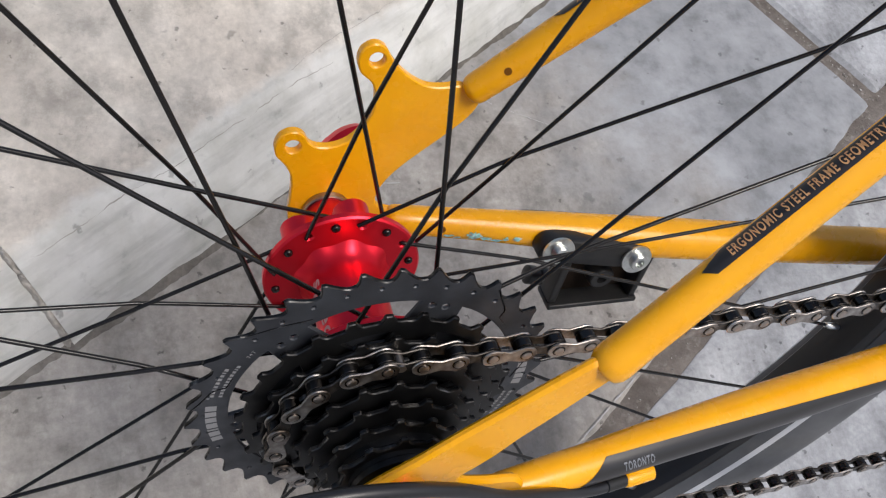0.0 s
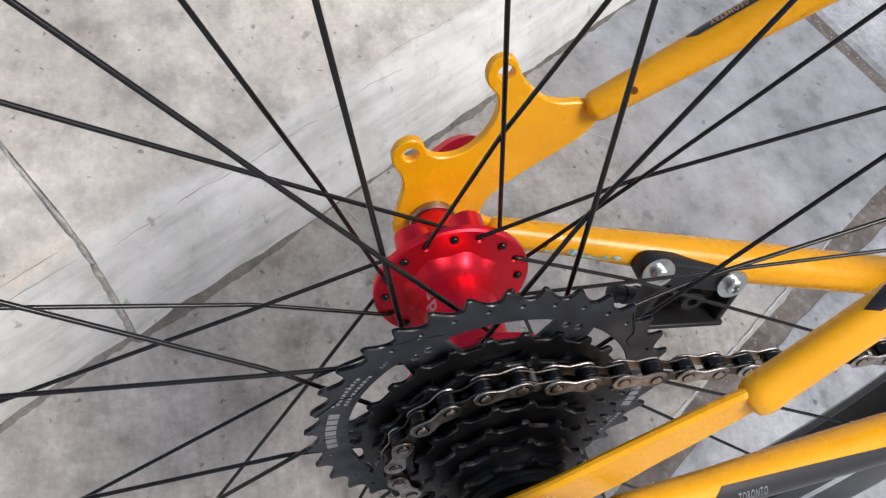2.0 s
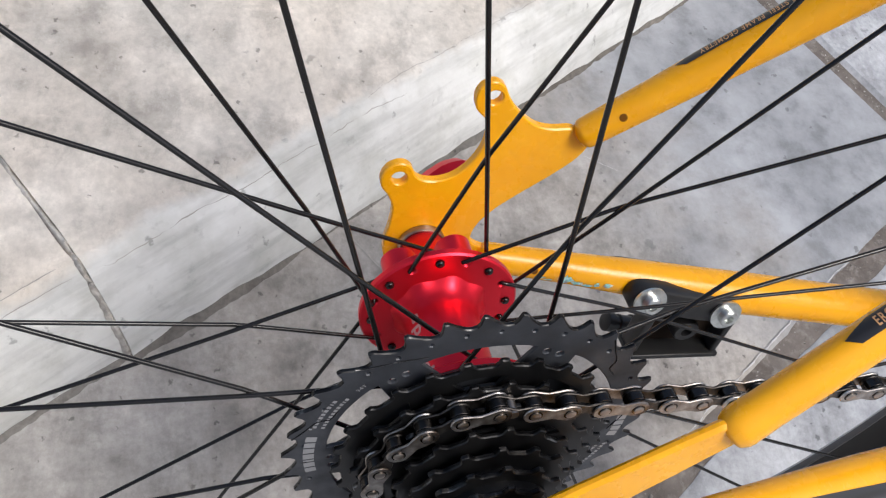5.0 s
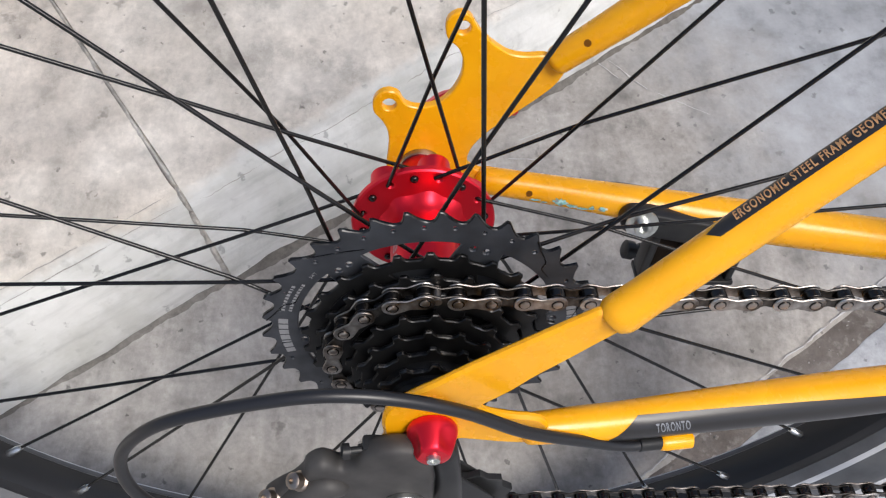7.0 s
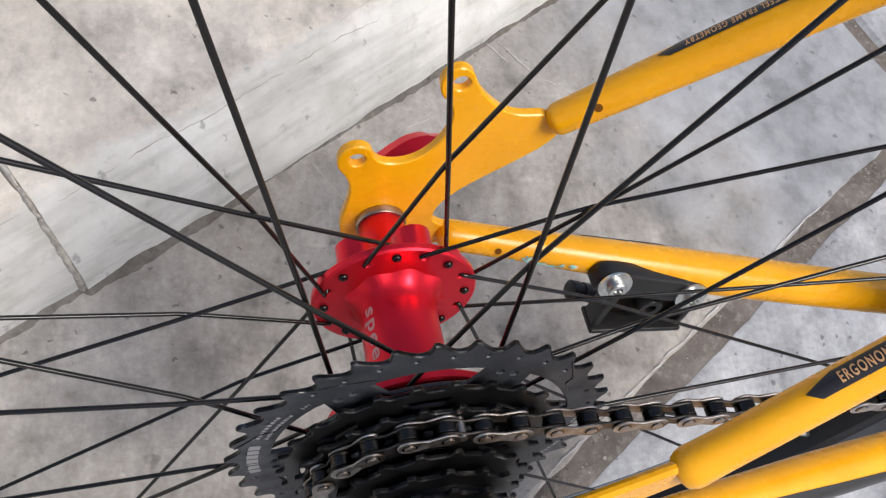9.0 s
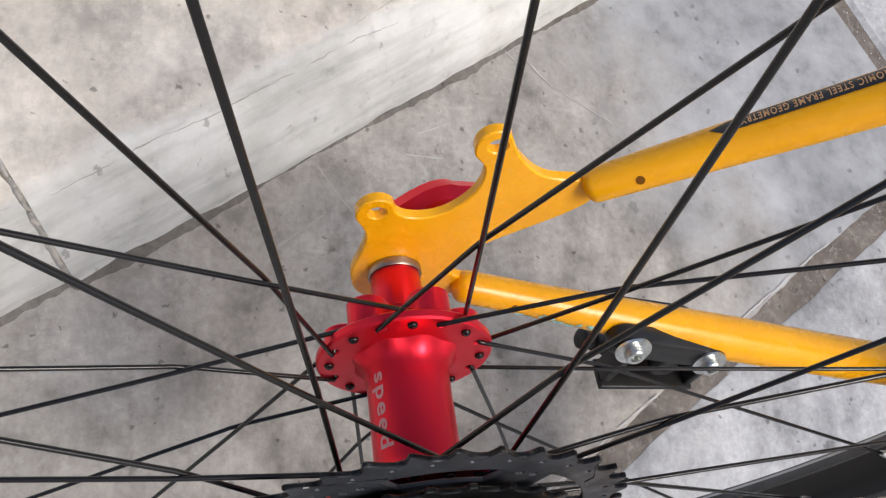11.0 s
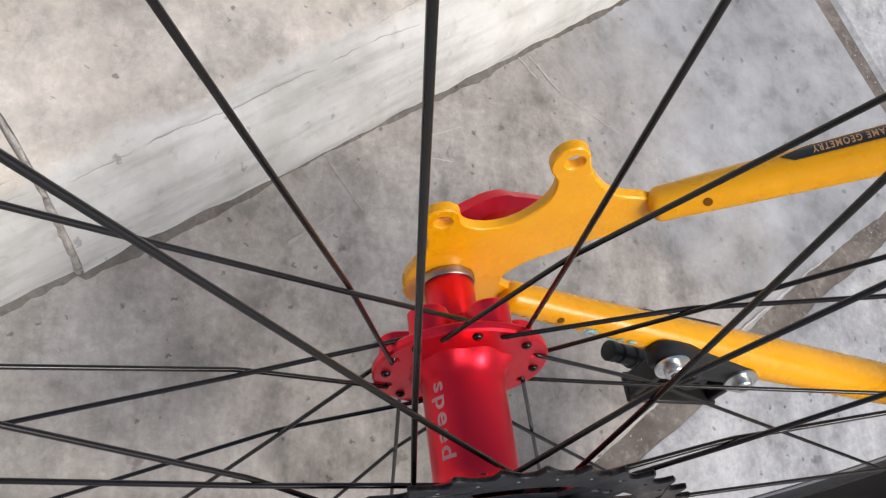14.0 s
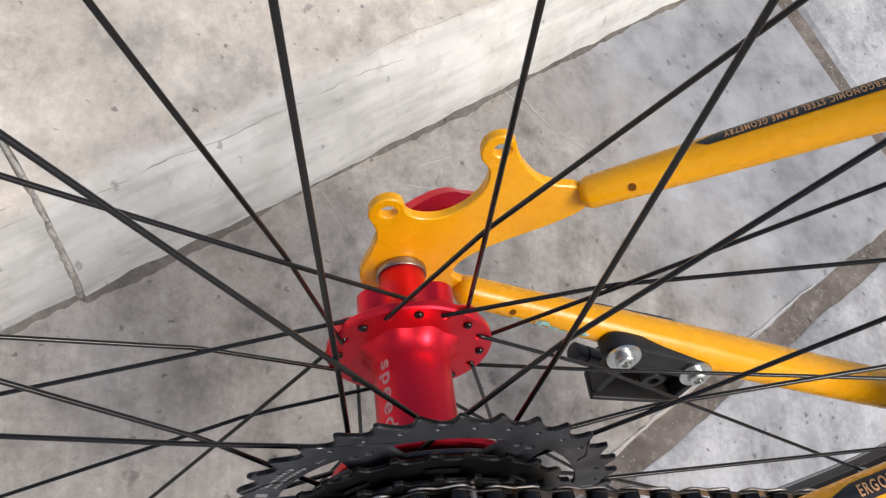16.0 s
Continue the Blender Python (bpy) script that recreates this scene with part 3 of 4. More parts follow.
# -- rim and tyre --
bm = bmesh.new()
RIM = [(2.965, -0.105), (2.945, -0.06), (2.935, 0.0), (2.945, 0.06), (2.965, 0.105), (3.00, 0.125), (3.055, 0.128), (3.062, 0.108), (3.03, 0.10), (3.00, 0.05), (3.00, -0.05), (3.03, -0.10), (3.062, -0.108), (3.055, -0.128), (3.00, -0.125)]
rows = []
N = 192
for k in range(N):
    w = 2 * math.pi * k / N
    rows.append([bm.verts.new(V(r * math.cos(w), MID + y, r * math.sin(w))) for r, y in RIM])
for k in range(N):
    a, b = rows[k], rows[(k + 1) % N]
    for i in range(len(RIM)):
        j = (i + 1) % len(RIM)
        bm.faces.new((a[i], a[j], b[j], b[i]))
rim = part("rim", bm, M_RIM, bicycle, "black double-wall alloy rim", 35)

bm = bmesh.new()
TY = [(3.01, -0.098), (3.045, -0.150), (3.065, -0.186), (3.092, -0.206), (3.14, -0.226), (3.21, -0.241), (3.30, -0.246), (3.37, -0.240), (3.44, -0.212), (3.50, -0.150), (3.54, -0.07), (3.55, 0.0)]
TY = TY + [(r, -y) for r, y in TY[-2::-1]]
rows = []
for k in range(N):
    w = 2 * math.pi * k / N
    rows.append([bm.verts.new(V(r * math.cos(w), MID + y, r * math.sin(w))) for r, y in TY])
for k in range(N):
    a, b = rows[k], rows[(k + 1) % N]
    for i in range(len(TY) - 1):
        bm.faces.new((a[i], a[i + 1], b[i + 1], b[i])).material_index = 1 if i in (2, len(TY) - 4) else 0
tyre = part("tyre", bm, [M_RUBBER, M_STRIPE], bicycle, "black rubber tyre with a grey reflective stripe", 35)
# tread knobs
bm = bmesh.new()
box(bm, (-0.07, -0.05, 0), (0.07, 0.05, 0.03), 0.012, 1)
knob = part("tread_knob", bm, M_RUBBER, tyre)
for k in range(72):
    for row, (yy, rr, tilt) in enumerate(((-0.13, 3.505, -38), (0.0, 3.535, 0), (0.13, 3.505, 38))):
        w = 360 * (k + 0.5 * (row % 2)) / 72
        m = Matrix.Rotation(-radians(w - 90), 4, "Y") @ Matrix.Translation(V(0, MID + yy, rr)) @ Matrix.Rotation(radians(-tilt), 4, "X")
        if k == row == 0:
            knob.matrix_local = m
        else:
            shared("tread_knob", knob, tyre, m)

# -- hub --
HOLE0 = 101.6  # a spoke hole of the far flange
FR, FE = 0.295, 0.345


def flange(y0, y1, phase):
    bm = bmesh.new()
    loops = [circle(0, 0, FE, 72), circle(0, 0, 0.16, 32)]
    for k in range(16):
        a = radians(phase + 22.5 * k)
        loops.append(circle(FR * math.cos(a), FR * math.sin(a), 0.0135, 10))
    plate(bm, loops, y0, y1, 0.008)
    return bm


bm = bmesh.new()


def body(y, r, w):
    """The shell flares smoothly towards each flange, with six soft lobes."""
    f = max(0.0, (y - 0.510) / 0.105) if y > 0.3 else max(0.0, (0.210 - y) / 0.105)
    f = min(f, 1.0)
    return r + (0.046 + 0.009 * math.cos(8 * w + 0.6)) * f**2.4


prof = [(0.105 + 0.0102 * i, 0.160) for i in range(51)]
lathe(bm, prof, 96, 0, body)
hub = part("hub", bm, M_RED, bicycle, "red anodised aluminium rear hub", 50)
part("flange", flange(0.615, 0.655, HOLE0), M_RED, hub)
part("flange", flange(0.065, 0.105, HOLE0 + 11.25), M_RED, hub)
# six-bolt brake disc mount
bm = bmesh.new()
loop = []
for k in range(180):
    a = 2 * math.pi * k / 180
    d = abs(((math.degrees(a) - 20.5 + 30) % 60) - 30)  # degrees off the nearest lobe
    r = 0.185
    s = math.sin(radians(d)) * 0.232
    if s < 0.078:
        r = max(r, 0.232 * math.cos(radians(d)) + math.sqrt(max(0.0, 0.078**2 - s * s)))
    loop.append((r * math.cos(a), r * math.sin(a)))
holes = [circle(0.225 * math.cos(radians(20.5 + 60 * k)), 0.225 * math.sin(radians(20.5 + 60 * k)), 0.024, 10) for k in range(6)]
plate(bm, [loop] + holes, 0.665, 0.775, 0.007)
part("disc_mount", bm, M_RED, hub, "lobed red six-bolt brake disc mount", 40)
bm = bmesh.new()
lathe(bm, [(0.64, 0.16), (0.775, 0.16), (0.785, 0.125), (0.80, 0.105), (0.985, 0.102), (0.992, 0.098), (0.992, 0.02)], 48)
part("axle_end", bm, M_RED, hub, "", 35)
bm = bmesh.new()
lathe(bm, [(0.991, 0.03), (0.991, 0.108), (0.997, 0.112), (1.025, 0.112), (1.029, 0.108), (1.029, 0.03)], 40)
part("washer", bm, M_STEEL, hub, "bare steel axle washer", 35)
bm = bmesh.new()
lathe(bm, [(0.10, 0.16), (0.06, 0.17), (0.02, 0.172), (-0.40, 0.172), (-0.40, 0.09), (-0.43, 0.09), (-0.43, 0.03)], 40)
part("freehub", bm, M_COG_IN, hub)
bm = bmesh.new()
lathe(bm, [(-0.60, 0.0), (-0.60, 0.025), (1.28, 0.025), (1.28, 0.0)], 16)
part("axle", bm, M_STEEL, hub)


# -- spokes --
bm = bmesh.new()
turned(bm, [(0, 0.0019), (0.0008, 0.0021), (0.0095, 0.0021), (0.0102, 0.0017), (0.0125, 0.0015)], Matrix(), 8)
nip0 = part("nipple", bm, M_NIPPLE, rim, "silver spoke nipple", 40)
bm = bmesh.new()
turned(bm, [(-0.0011, 0.0016), (0.0, 0.0019), (0.0006, 0.0018), (0.0012, 0.0010)], Matrix(), 10)
head0 = part("spoke_head", bm, M_SPOKE, hub, "", 60)
# how far single spokes stand off the even lacing, in degrees at the rim and at the hub
TRUE = {(1, 0): (1.97, -6.0), (1, 1): (-0.93, 0.91), (1, 2): (3.39, -0.62), (1, 3): (0.28, 1.96), (1, 4): (2.4, -2.9), (1, 5): (2.2, 1.14), (1, 7): (1.0, 2.47), (1, 10): (-0.84, -0.15), (1, 12): (-0.8, -0.18), (1, 13): (-0.6, -0.1), (1, 14): (-0.25, -2.28), (1, 15): (-0.49, 3.42), (-1, 0): (1.0, -1.04), (-1, 1): (0.88, 5.78), (-1, 2): (-0.0, 4.18), (-1, 4): (0.53, -0.09), (-1, 9): (1.0, -1.4), (-1, 11): (-0.41, 1.79), (-1, 13): (0.17, -4.33), (-1, 14): (0.54, 1.69), (-1, 15): (-0.28, 2.57), (-1, 6): (-0.22, 0.0)}


def spoke_hole(side, k):
    return HOLE0 + 22.5 * k + (0 if side > 0 else 11.25)


def spoke_ends(side, k):
    """Where a spoke leaves its flange and where it meets its nipple."""
    inner, h = k % 2 == 1, spoke_hole(side, k)
    if side > 0:
        y, (r, bend) = (0.611, (h - 43.3, 3.0)) if inner else (0.664, (h + 45.8, 2.0))
    else:
        y, (r, bend) = (0.109, (h + 46.0, -1.0)) if inner else (0.058, (h - 43.5, 5.0))
    off = TRUE.get((side, k), (0.0, 0.0))
    return polar(FR, h + bend + off[1], y), polar(2.86, r + off[0], MID + 0.007 + 0.04 * side)


def meet(a, b, c, d):
    """How far along a-b and along c-d the two cross, seen along the axle."""
    u, v, w = b - a, d - c, c - a
    den = u.x * v.z - u.z * v.x
    return ((w.x * v.z - w.z * v.x) / den, (w.x * u.z - w.z * u.x) / den) if abs(den) > 1e-9 else (0, 0)


def spoke_knee(side, k):
    """The outermost crossing, where the spoke from inside its flange passes outside the other and both are bent."""
    a, b = spoke_ends(side, k)
    best = (0, 0, a, b)
    for j in range(16):
        if (j - k) % 2:
            c, d = spoke_ends(side, j)
            f, q = meet(a, b, c, d)
            if 0.02 < f < 0.9 and 0.02 < q < 0.9 and f > best[0]:
                best = (f, q, c, d)
    f, q, c, d = best
    p = a.lerp(b, f)
    p.y = (p.y + c.lerp(d, q).y) / 2 + (0.0023 if side > 0 else 0.0019) + 0.00095 * side * (1 if k % 2 else -1)
    return p


first = True
for side in (1, -1):
    for k in range(16):
        inner, h = k % 2 == 1, spoke_hole(side, k)
        a, b = spoke_ends(side, k)
        p = spoke_knee(side, k)
        hole = polar(FR, h, 0.640 if side > 0 else 0.085)
        d0, d1 = (p - a).normalized(), (b - p).normalized()
        pts = [hole, hole.lerp(a, 0.6), a + d0 * 0.0012, a + d0 * 0.004, p - d0 * 0.009, p - d0 * 0.003 + (d1 - d0) * 0.0006, p + d1 * 0.003 + (d0 - d1) * 0.0006, p + d1 * 0.009, p.lerp(b, 0.5), b]
        bm = bmesh.new()
        sweep(bm, pts, 0.00092, 10)
        part("spoke", bm, M_SPOKE, rim, "black steel spoke", 60)
        mn = aim(b + d1 * 0.0105, -d1)
        yh = (0.612 if not inner else 0.659) if side > 0 else (0.108 if not inner else 0.061)
        mh = aim(polar(FR, h, yh), Vector((0, yh - 0.36 if side < 0 else (1 if yh > 0.63 else -1), 0)))
        if first:
            nip0.matrix_local, head0.matrix_local, first = mn, mh, False
        else:
            shared("nipple", nip0, rim, mn)
            shared("spoke_head", head0, hub, mh)

# -- cassette --
PITCH = 0.1275  # chain pitch
TEETH = (34, 26, 23, 20, 17, 15, 13, 11)
GAP = 0.050


HOOK = ((-0.50, -0.030), (-0.40, -0.028), (-0.27, -0.020), (-0.10, -0.004), (0.04, 0.014), (0.10, 0.020), (0.20, 0.021), (0.24, 0.010), (0.28, -0.010), (0.36, -0.026))
NUB = ((-0.50, -0.020), (-0.36, -0.021), (-0.24, -0.018), (-0.15, -0.007), (-0.11, 0.006), (-0.07, 0.010), (0.10, 0.011), (0.14, 0.005), (0.17, -0.008), (0.24, -0.019), (0.36, -0.021))


def gear(n, phase):
    """A sprocket outline: n teeth on the pitch circle, some of them cut down for shifting."""
    rp = n * PITCH / (2 * math.pi)
    out = []
    step = 360 / n
    for k in range(n):
        c = phase + k * step
        cut = 0.5 if (k * 7 + n) % 9 == 0 else 1.0
        for da, dr in HOOK if n == 34 else NUB:
            a = radians(c + da * step)
            out.append(((rp + (dr if dr < 0 else dr * cut)) * math.cos(a), (rp + (dr if dr < 0 else dr * cut)) * math.sin(a)))
    return out


def arc_window(r0, r1, a0, a1, n=10):
    pts = [(r1 * math.cos(radians(a0 + (a1 - a0) * k / n)), r1 * math.sin(radians(a0 + (a1 - a0) * k / n))) for k in range(n + 1)]
    b0, b1 = a0 + 4, a1 - 4
    pts += [(r0 * math.cos(radians(b1 + (b0 - b1) * k / n)), r0 * math.sin(radians(b1 + (b0 - b1) * k / n))) for k in range(n + 1)]
    return pts


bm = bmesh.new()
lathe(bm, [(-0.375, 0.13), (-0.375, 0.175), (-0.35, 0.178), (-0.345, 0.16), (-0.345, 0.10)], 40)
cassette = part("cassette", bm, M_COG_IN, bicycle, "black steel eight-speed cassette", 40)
PH = {34: 88.3, 26: 93.0, 23: 90.0, 20: 87.0, 17: 90, 15: 95, 13: 92, 11: 90}
for i, n in enumerate(TEETH):
    bm = bmesh.new()
    y = -GAP * i
    loops = [gear(n, PH[n])]
    rp = n * PITCH / (2 * math.pi)
    if n == 34:
        for k in range(6):
            c = 40 + 60 * k
            loops.append(arc_window(0.44, 0.552, c - 20, c + 22))
            for d in (27, 33):
                a = radians(c + d + 2)
                loops.append(circle(0.535 * math.cos(a), 0.535 * math.sin(a), 0.014, 8))
        for k in range(34):
            if k % 6 < 5:
                a = radians(90 + 360 / 34 * (k + 0.5))
                loops.append(circle(0.632 * math.cos(a), 0.632 * math.sin(a), 0.0085, 6))
    elif n >= 20:
        for k in range(8):
            c = 12 + 45 * k
            loops.append(arc_window(rp - 0.13, rp - 0.075, c - 12, c + 12, 5))
    loops.append(circle(0, 0, 0.17, 24))
    plate(bm, loops, y + 0.009, y - 0.009, 0.004, 0, None, 1)
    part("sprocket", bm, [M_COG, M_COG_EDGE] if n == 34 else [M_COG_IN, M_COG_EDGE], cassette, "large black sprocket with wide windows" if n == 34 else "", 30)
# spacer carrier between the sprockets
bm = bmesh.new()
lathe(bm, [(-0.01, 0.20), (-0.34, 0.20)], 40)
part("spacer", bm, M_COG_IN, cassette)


def ring_bar(bm, r0, r1, a0, a1, y, n=4):
    va = [bm.verts.new(polar(r0, a0 + (a1 - a0) * k / n, y)) for k in range(n + 1)]
    vb = [bm.verts.new(polar(r1, a0 + (a1 - a0) * k / n, y)) for k in range(n + 1)]
    for k in range(n):
        bm.faces.new((va[k], va[k + 1], vb[k + 1], vb[k]))


def mark_row(bm, r0, r1, start, widths, gap, y):
    """Plain bars of letter size along an arc."""
    a = start
    for w in widths:
        ring_bar(bm, r0, r1, a, a - w, y, 2)
        a -= w + gap


for start in (196.5, 16.5):
    a = start
    for wide in (2.6, 2.8, 1.0, 3.0, 2.8, 2.8, 3.0):
        bm = bmesh.new()
        ring_bar(bm, 0.594, 0.634, a, a - wide, -0.0105, 2)
        part("maker_mark", bm, M_GREYTXT, cassette, "pale grey printed bar", 0)
        a -= wide + 0.7
    bm = bmesh.new()
    mark_row(bm, 0.614, 0.628, start - 27.5, [1.2, 1.3, 0.6, 1.3, 1.2, 1.4, 1.2, 0.6, 1.3], 0.7, -0.0105)
    mark_row(bm, 0.584, 0.597, start - 27.5, [1.1, 1.2, 1.2, 0.5, 1.2, 1.1, 1.3, 1.2, 1.2, 0.6, 1.2], 0.65, -0.0105)
    part("size_mark", bm, M_GREYTXT, cassette, "small grey printed lettering", 0)

# stepped shifting ramps pressed into the large sprocket
for c in (139.0, 259.0, 19.0):
    for pts in (((0.0, 0.700), (-1.6, 0.664), (-6.6, 0.634), (-12.0, 0.608), (-20.0, 0.576)), ((-83.0, 0.682), (-87.2, 0.652), (-93.2, 0.622), (-95.6, 0.585), (-100.7, 0.579))):
        bm = bmesh.new()
        sweep(bm, spline([polar(min(r, 0.682), c + a, -0.0086) for a, r in pts], 5), 0.00034, 6)
        part("shift_ramp", bm, M_COG_EDGE, cassette, "worn edge of a pressed shifting ramp, with glints in its colour", 60)

# -- chain --
N20 = 20
R20 = N20 * PITCH / (2 * math.pi)
Y20 = -GAP * 3


def link_outline(half, r, waist):
    pts = []
    for s in (1, -1):
        for k in range(9):
            a = radians(-100 + 200 * k / 8) if s > 0 else radians(80 + 200 * k / 8)
            pts.append((s * half + r * math.cos(a), r * math.sin(a)))
        pts.append((0, s * waist))
    return pts


def link_bm(y, thick, r, waist):
    bm = bmesh.new()
    half = PITCH / 2
    loop = link_outline(half, r, waist)
    for s in (1, -1):
        plate(bm, [loop], s * y, s * (y + thick), 0.003)
    return bm


outer0 = None
bm = bmesh.new()
chain = part("chain", (lambda b: (turned(b, [(-0.0036, 0.0018), (0.0036, 0.0018)], aim(V(0.0, Y20, R20), Vector((0, 1, 0))), 10), b)[1])(bm), M_PIN, bicycle, "worn silver and black roller chain", 40)
bo = link_bm(0.029, 0.009, 0.0415, 0.026)
bi = link_bm(0.018, 0.009, 0.0375, 0.021)
outer0 = part("outer_link", bo, M_CHAIN, chain, "worn silver outer chain link", 40)
inner0 = part("inner_link", bi, M_CHAIN_D, chain, "dark inner chain link", 40)
bm = bmesh.new()
turned(bm, [(-0.0017, 0.0036), (-0.0015, 0.0038), (0.0015, 0.0038), (0.0017, 0.0036)], Matrix.Rotation(radians(90), 4, "X"), 14, 1)
turned(bm, [(-0.0044, 0.0014), (-0.0042, 0.0019), (0.0042, 0.0019), (0.0044, 0.0014)], Matrix.Rotation(radians(90), 4, "X"), 12)
# wider dark disc: paints the shade of a groove round the pin ends
turned(bm, [(-0.00387, 0.0025), (0.00387, 0.0025)], Matrix.Rotation(radians(90), 4, "X"), 14, 1)
roller0 = part("roller", bm, [M_PIN, M_ROLLER], chain, "chain roller and pin", 40)

# the chain's line: from the chainring along the top, round the sprocket, down to the cage, and back below
line = []
s_dir = Vector((1, -0.012, 0.028)).normalized()
start = polar(R20, 96.6 - 18, Y20)
for k in range(34, 0, -1):
    line.append(start + s_dir * (PITCH * DM * k))
for k in range(11):
    line.append(polar(R20, 96.6 - 18 + 18 * k, Y20))
p = line[-1].copy()
d = (line[-1] - line[-2]).normalized()
guide = V(-0.12, -0.16, -0.90)
for k in range(3):
    want = (guide - p).normalized()
    d = d.lerp(want, 0.5).normalized()
    p = p + d * PITCH * DM
    line.append(p.copy())
low = []
q0 = V(0.55, -0.17, -1.37)
for k in range(32):
    low.append(q0 + Vector((1, 0.0, 0.032)).normalized() * (PITCH * DM * k))
used = [False, False, False]
for run, par in ((line, 0), (low, 0)):
    for k in range(len(run)):
        mr = Matrix.Translation(run[k])
        if not used[2]:
            roller0.matrix_local, used[2] = mr, True
        else:
            shared("roller", roller0, chain, mr)
        if k + 1 == len(run):
            break
        a, b = run[k], run[k + 1]
        x = (b - a).normalized()
        yv = (Vector((0, 1, 0)) - x * x.y).normalized()
        zv = x.cross(yv)
        m = Matrix((x, yv, zv)).transposed().to_4x4()
        m.translation = (a + b) / 2
        isout = (k + par) % 2 == 1
        src, idx, nm = (outer0, 0, "outer_link") if isout else (inner0, 1, "inner_link")
        if not used[idx]:
            src.matrix_local, used[idx] = m, True
        else:
            shared(nm, src, chain, m)

# -- frame: far side (the bicycle's left) --
LEFT = [(-0.165, -0.06), (-0.178, 0.03), (-0.172, 0.13), (-0.176, 0.235), (-0.205, 0.305), (-0.247, 0.360), (-0.255, 0.415), (-0.232, 0.468), (-0.182, 0.492), (-0.135, 0.474), (-0.105, 0.425),
        (-0.060, 0.403), (0.0, 0.405), (0.060, 0.432), (0.115, 0.495), (0.150, 0.585), (0.153, 0.670), (0.128, 0.740), (0.075, 0.790), (0.058, 0.850), (0.073, 0.900), (0.118, 0.927), (0.165, 0.910), (0.198, 0.862),
        (0.243, 0.808), (0.318, 0.750), (0.378, 0.722), (0.445, 0.715), (0.53, 0.722), (0.60, 0.690), (0.635, 0.640), (0.60, 0.555), (0.509, 0.453), (0.395, 0.342), (0.305, 0.245), (0.245, 0.144), (0.236, 0.050), (0.29, 0.005), (0.37, -0.015), (0.44, -0.03), (0.44, -0.10), (0.36, -0.125), (0.26, -0.145), (0.14, -0.19),
        (0.0, -0.215), (-0.11, -0.165)]
bm = bmesh.new()
LEFT = [(x + 0.003, z - 0.034) for x, z in LEFT]
plate(bm, [smooth_loop(LEFT, 4), circle(0.140, 0.818, 0.034, 20), circle(-0.174, 0.378, 0.034, 20)], 1.030, 1.076, 0.006)
part("dropout", bm, M_YELLOW, bicycle, "yellow left dropout with two brake tabs", 30)
# seat stays: foot, direction


def stay(name, pts, radii, label, blunt=0.7, flat=None):
    bm = bmesh.new()
    rings_p, rings_r = [], []
    d0 = (pts[1] - pts[0]).normalized()
    for k in range(5):  # rounded closed end
        a = k / 5 * math.pi / 2
        rings_p.append(pts[0] - d0 * radii[0] * blunt * math.cos(a))
        rings_r.append(max(radii[0] * math.sin(a), 0.0004))
    sweep(bm, rings_p + pts, rings_r + radii, 28, True, flat)
    return part(name, bm, M_YELLOW, bicycle, label, 60)


def run(p, d, n, length):
    return [p + d * (length * k / n) for k in range(n + 1)]


SS_L, SS_R = Vector((1.0, -0.143, 1.034)), Vector((1.0, 0.2102, 1.0586))


def stay_radius(s):
    """The seat stays taper towards the dropouts: radius at s metres from the lower end."""
    return 0.0069 + 0.0240 * min(s, 0.13)


ssl = V(0.597, 1.026, 0.679)
seat_l = stay("seat_stay", run(ssl, SS_L, 20, 0.21), [stay_radius(0.0105 * SS_L.length * k) for k in range(21)], "yellow steel left seat stay with a black decal")
ssr = V(0.509, -0.4631, 0.6114)
STAY_R = [0.0080, 0.0098, 0.0122, 0.016, 0.022] + [0.03 + 0.0142 * k for k in range(20)]
OVAL_A, OVAL_B = 0.0084, 0.0062  # the right seat stay is oval: half its depth and half its width
side = Vector((0, -1, 0))
side = (side - SS_R * side.dot(SS_R) / SS_R.length_squared).normalized()
seat_r = stay("seat_stay", [ssr + SS_R.normalized() * s for s in STAY_R], [OVAL_A + f for f in (-0.0010, 0.0001, 0.0004, 0.0002, 0.0) + (0.0,) * 20], "yellow steel right seat stay with a black decal", 0.25, (side, [OVAL_B / OVAL_A] * 30))
csl = [V(0.34, 1.018, -0.084), V(0.80, 0.965, -0.113), V(1.2, 0.918, -0.142), V(1.8, 0.858, -0.190), V(2.6, 0.785, -0.240), V(3.5, 0.705, -0.285), V(4.3, 0.625, -0.340)]
chain_l = stay("chain_stay", spline(csl, 4), [0.0074, 0.0075, 0.0077, 0.0079] + [0.0082 + 0.0004 * min(k, 8) for k in range(21)], "yellow steel left chain stay with chipped paint")
csr = [V(0.40, -0.453, -0.070), V(0.75, -0.410, -0.090), V(1.2, -0.348, -0.102), V(1.8, -0.267, -0.113), V(2.6, -0.16, -0.13), V(3.5, -0.04, -0.15), V(4.3, 0.05, -0.17)]
chain_r = stay("chain_stay", spline(csr, 4), [0.0066, 0.0070, 0.0075, 0.0078] + [0.0079 + 0.0003 * min(k, 8) for k in range(21)], "yellow steel right chain stay with a black decal")
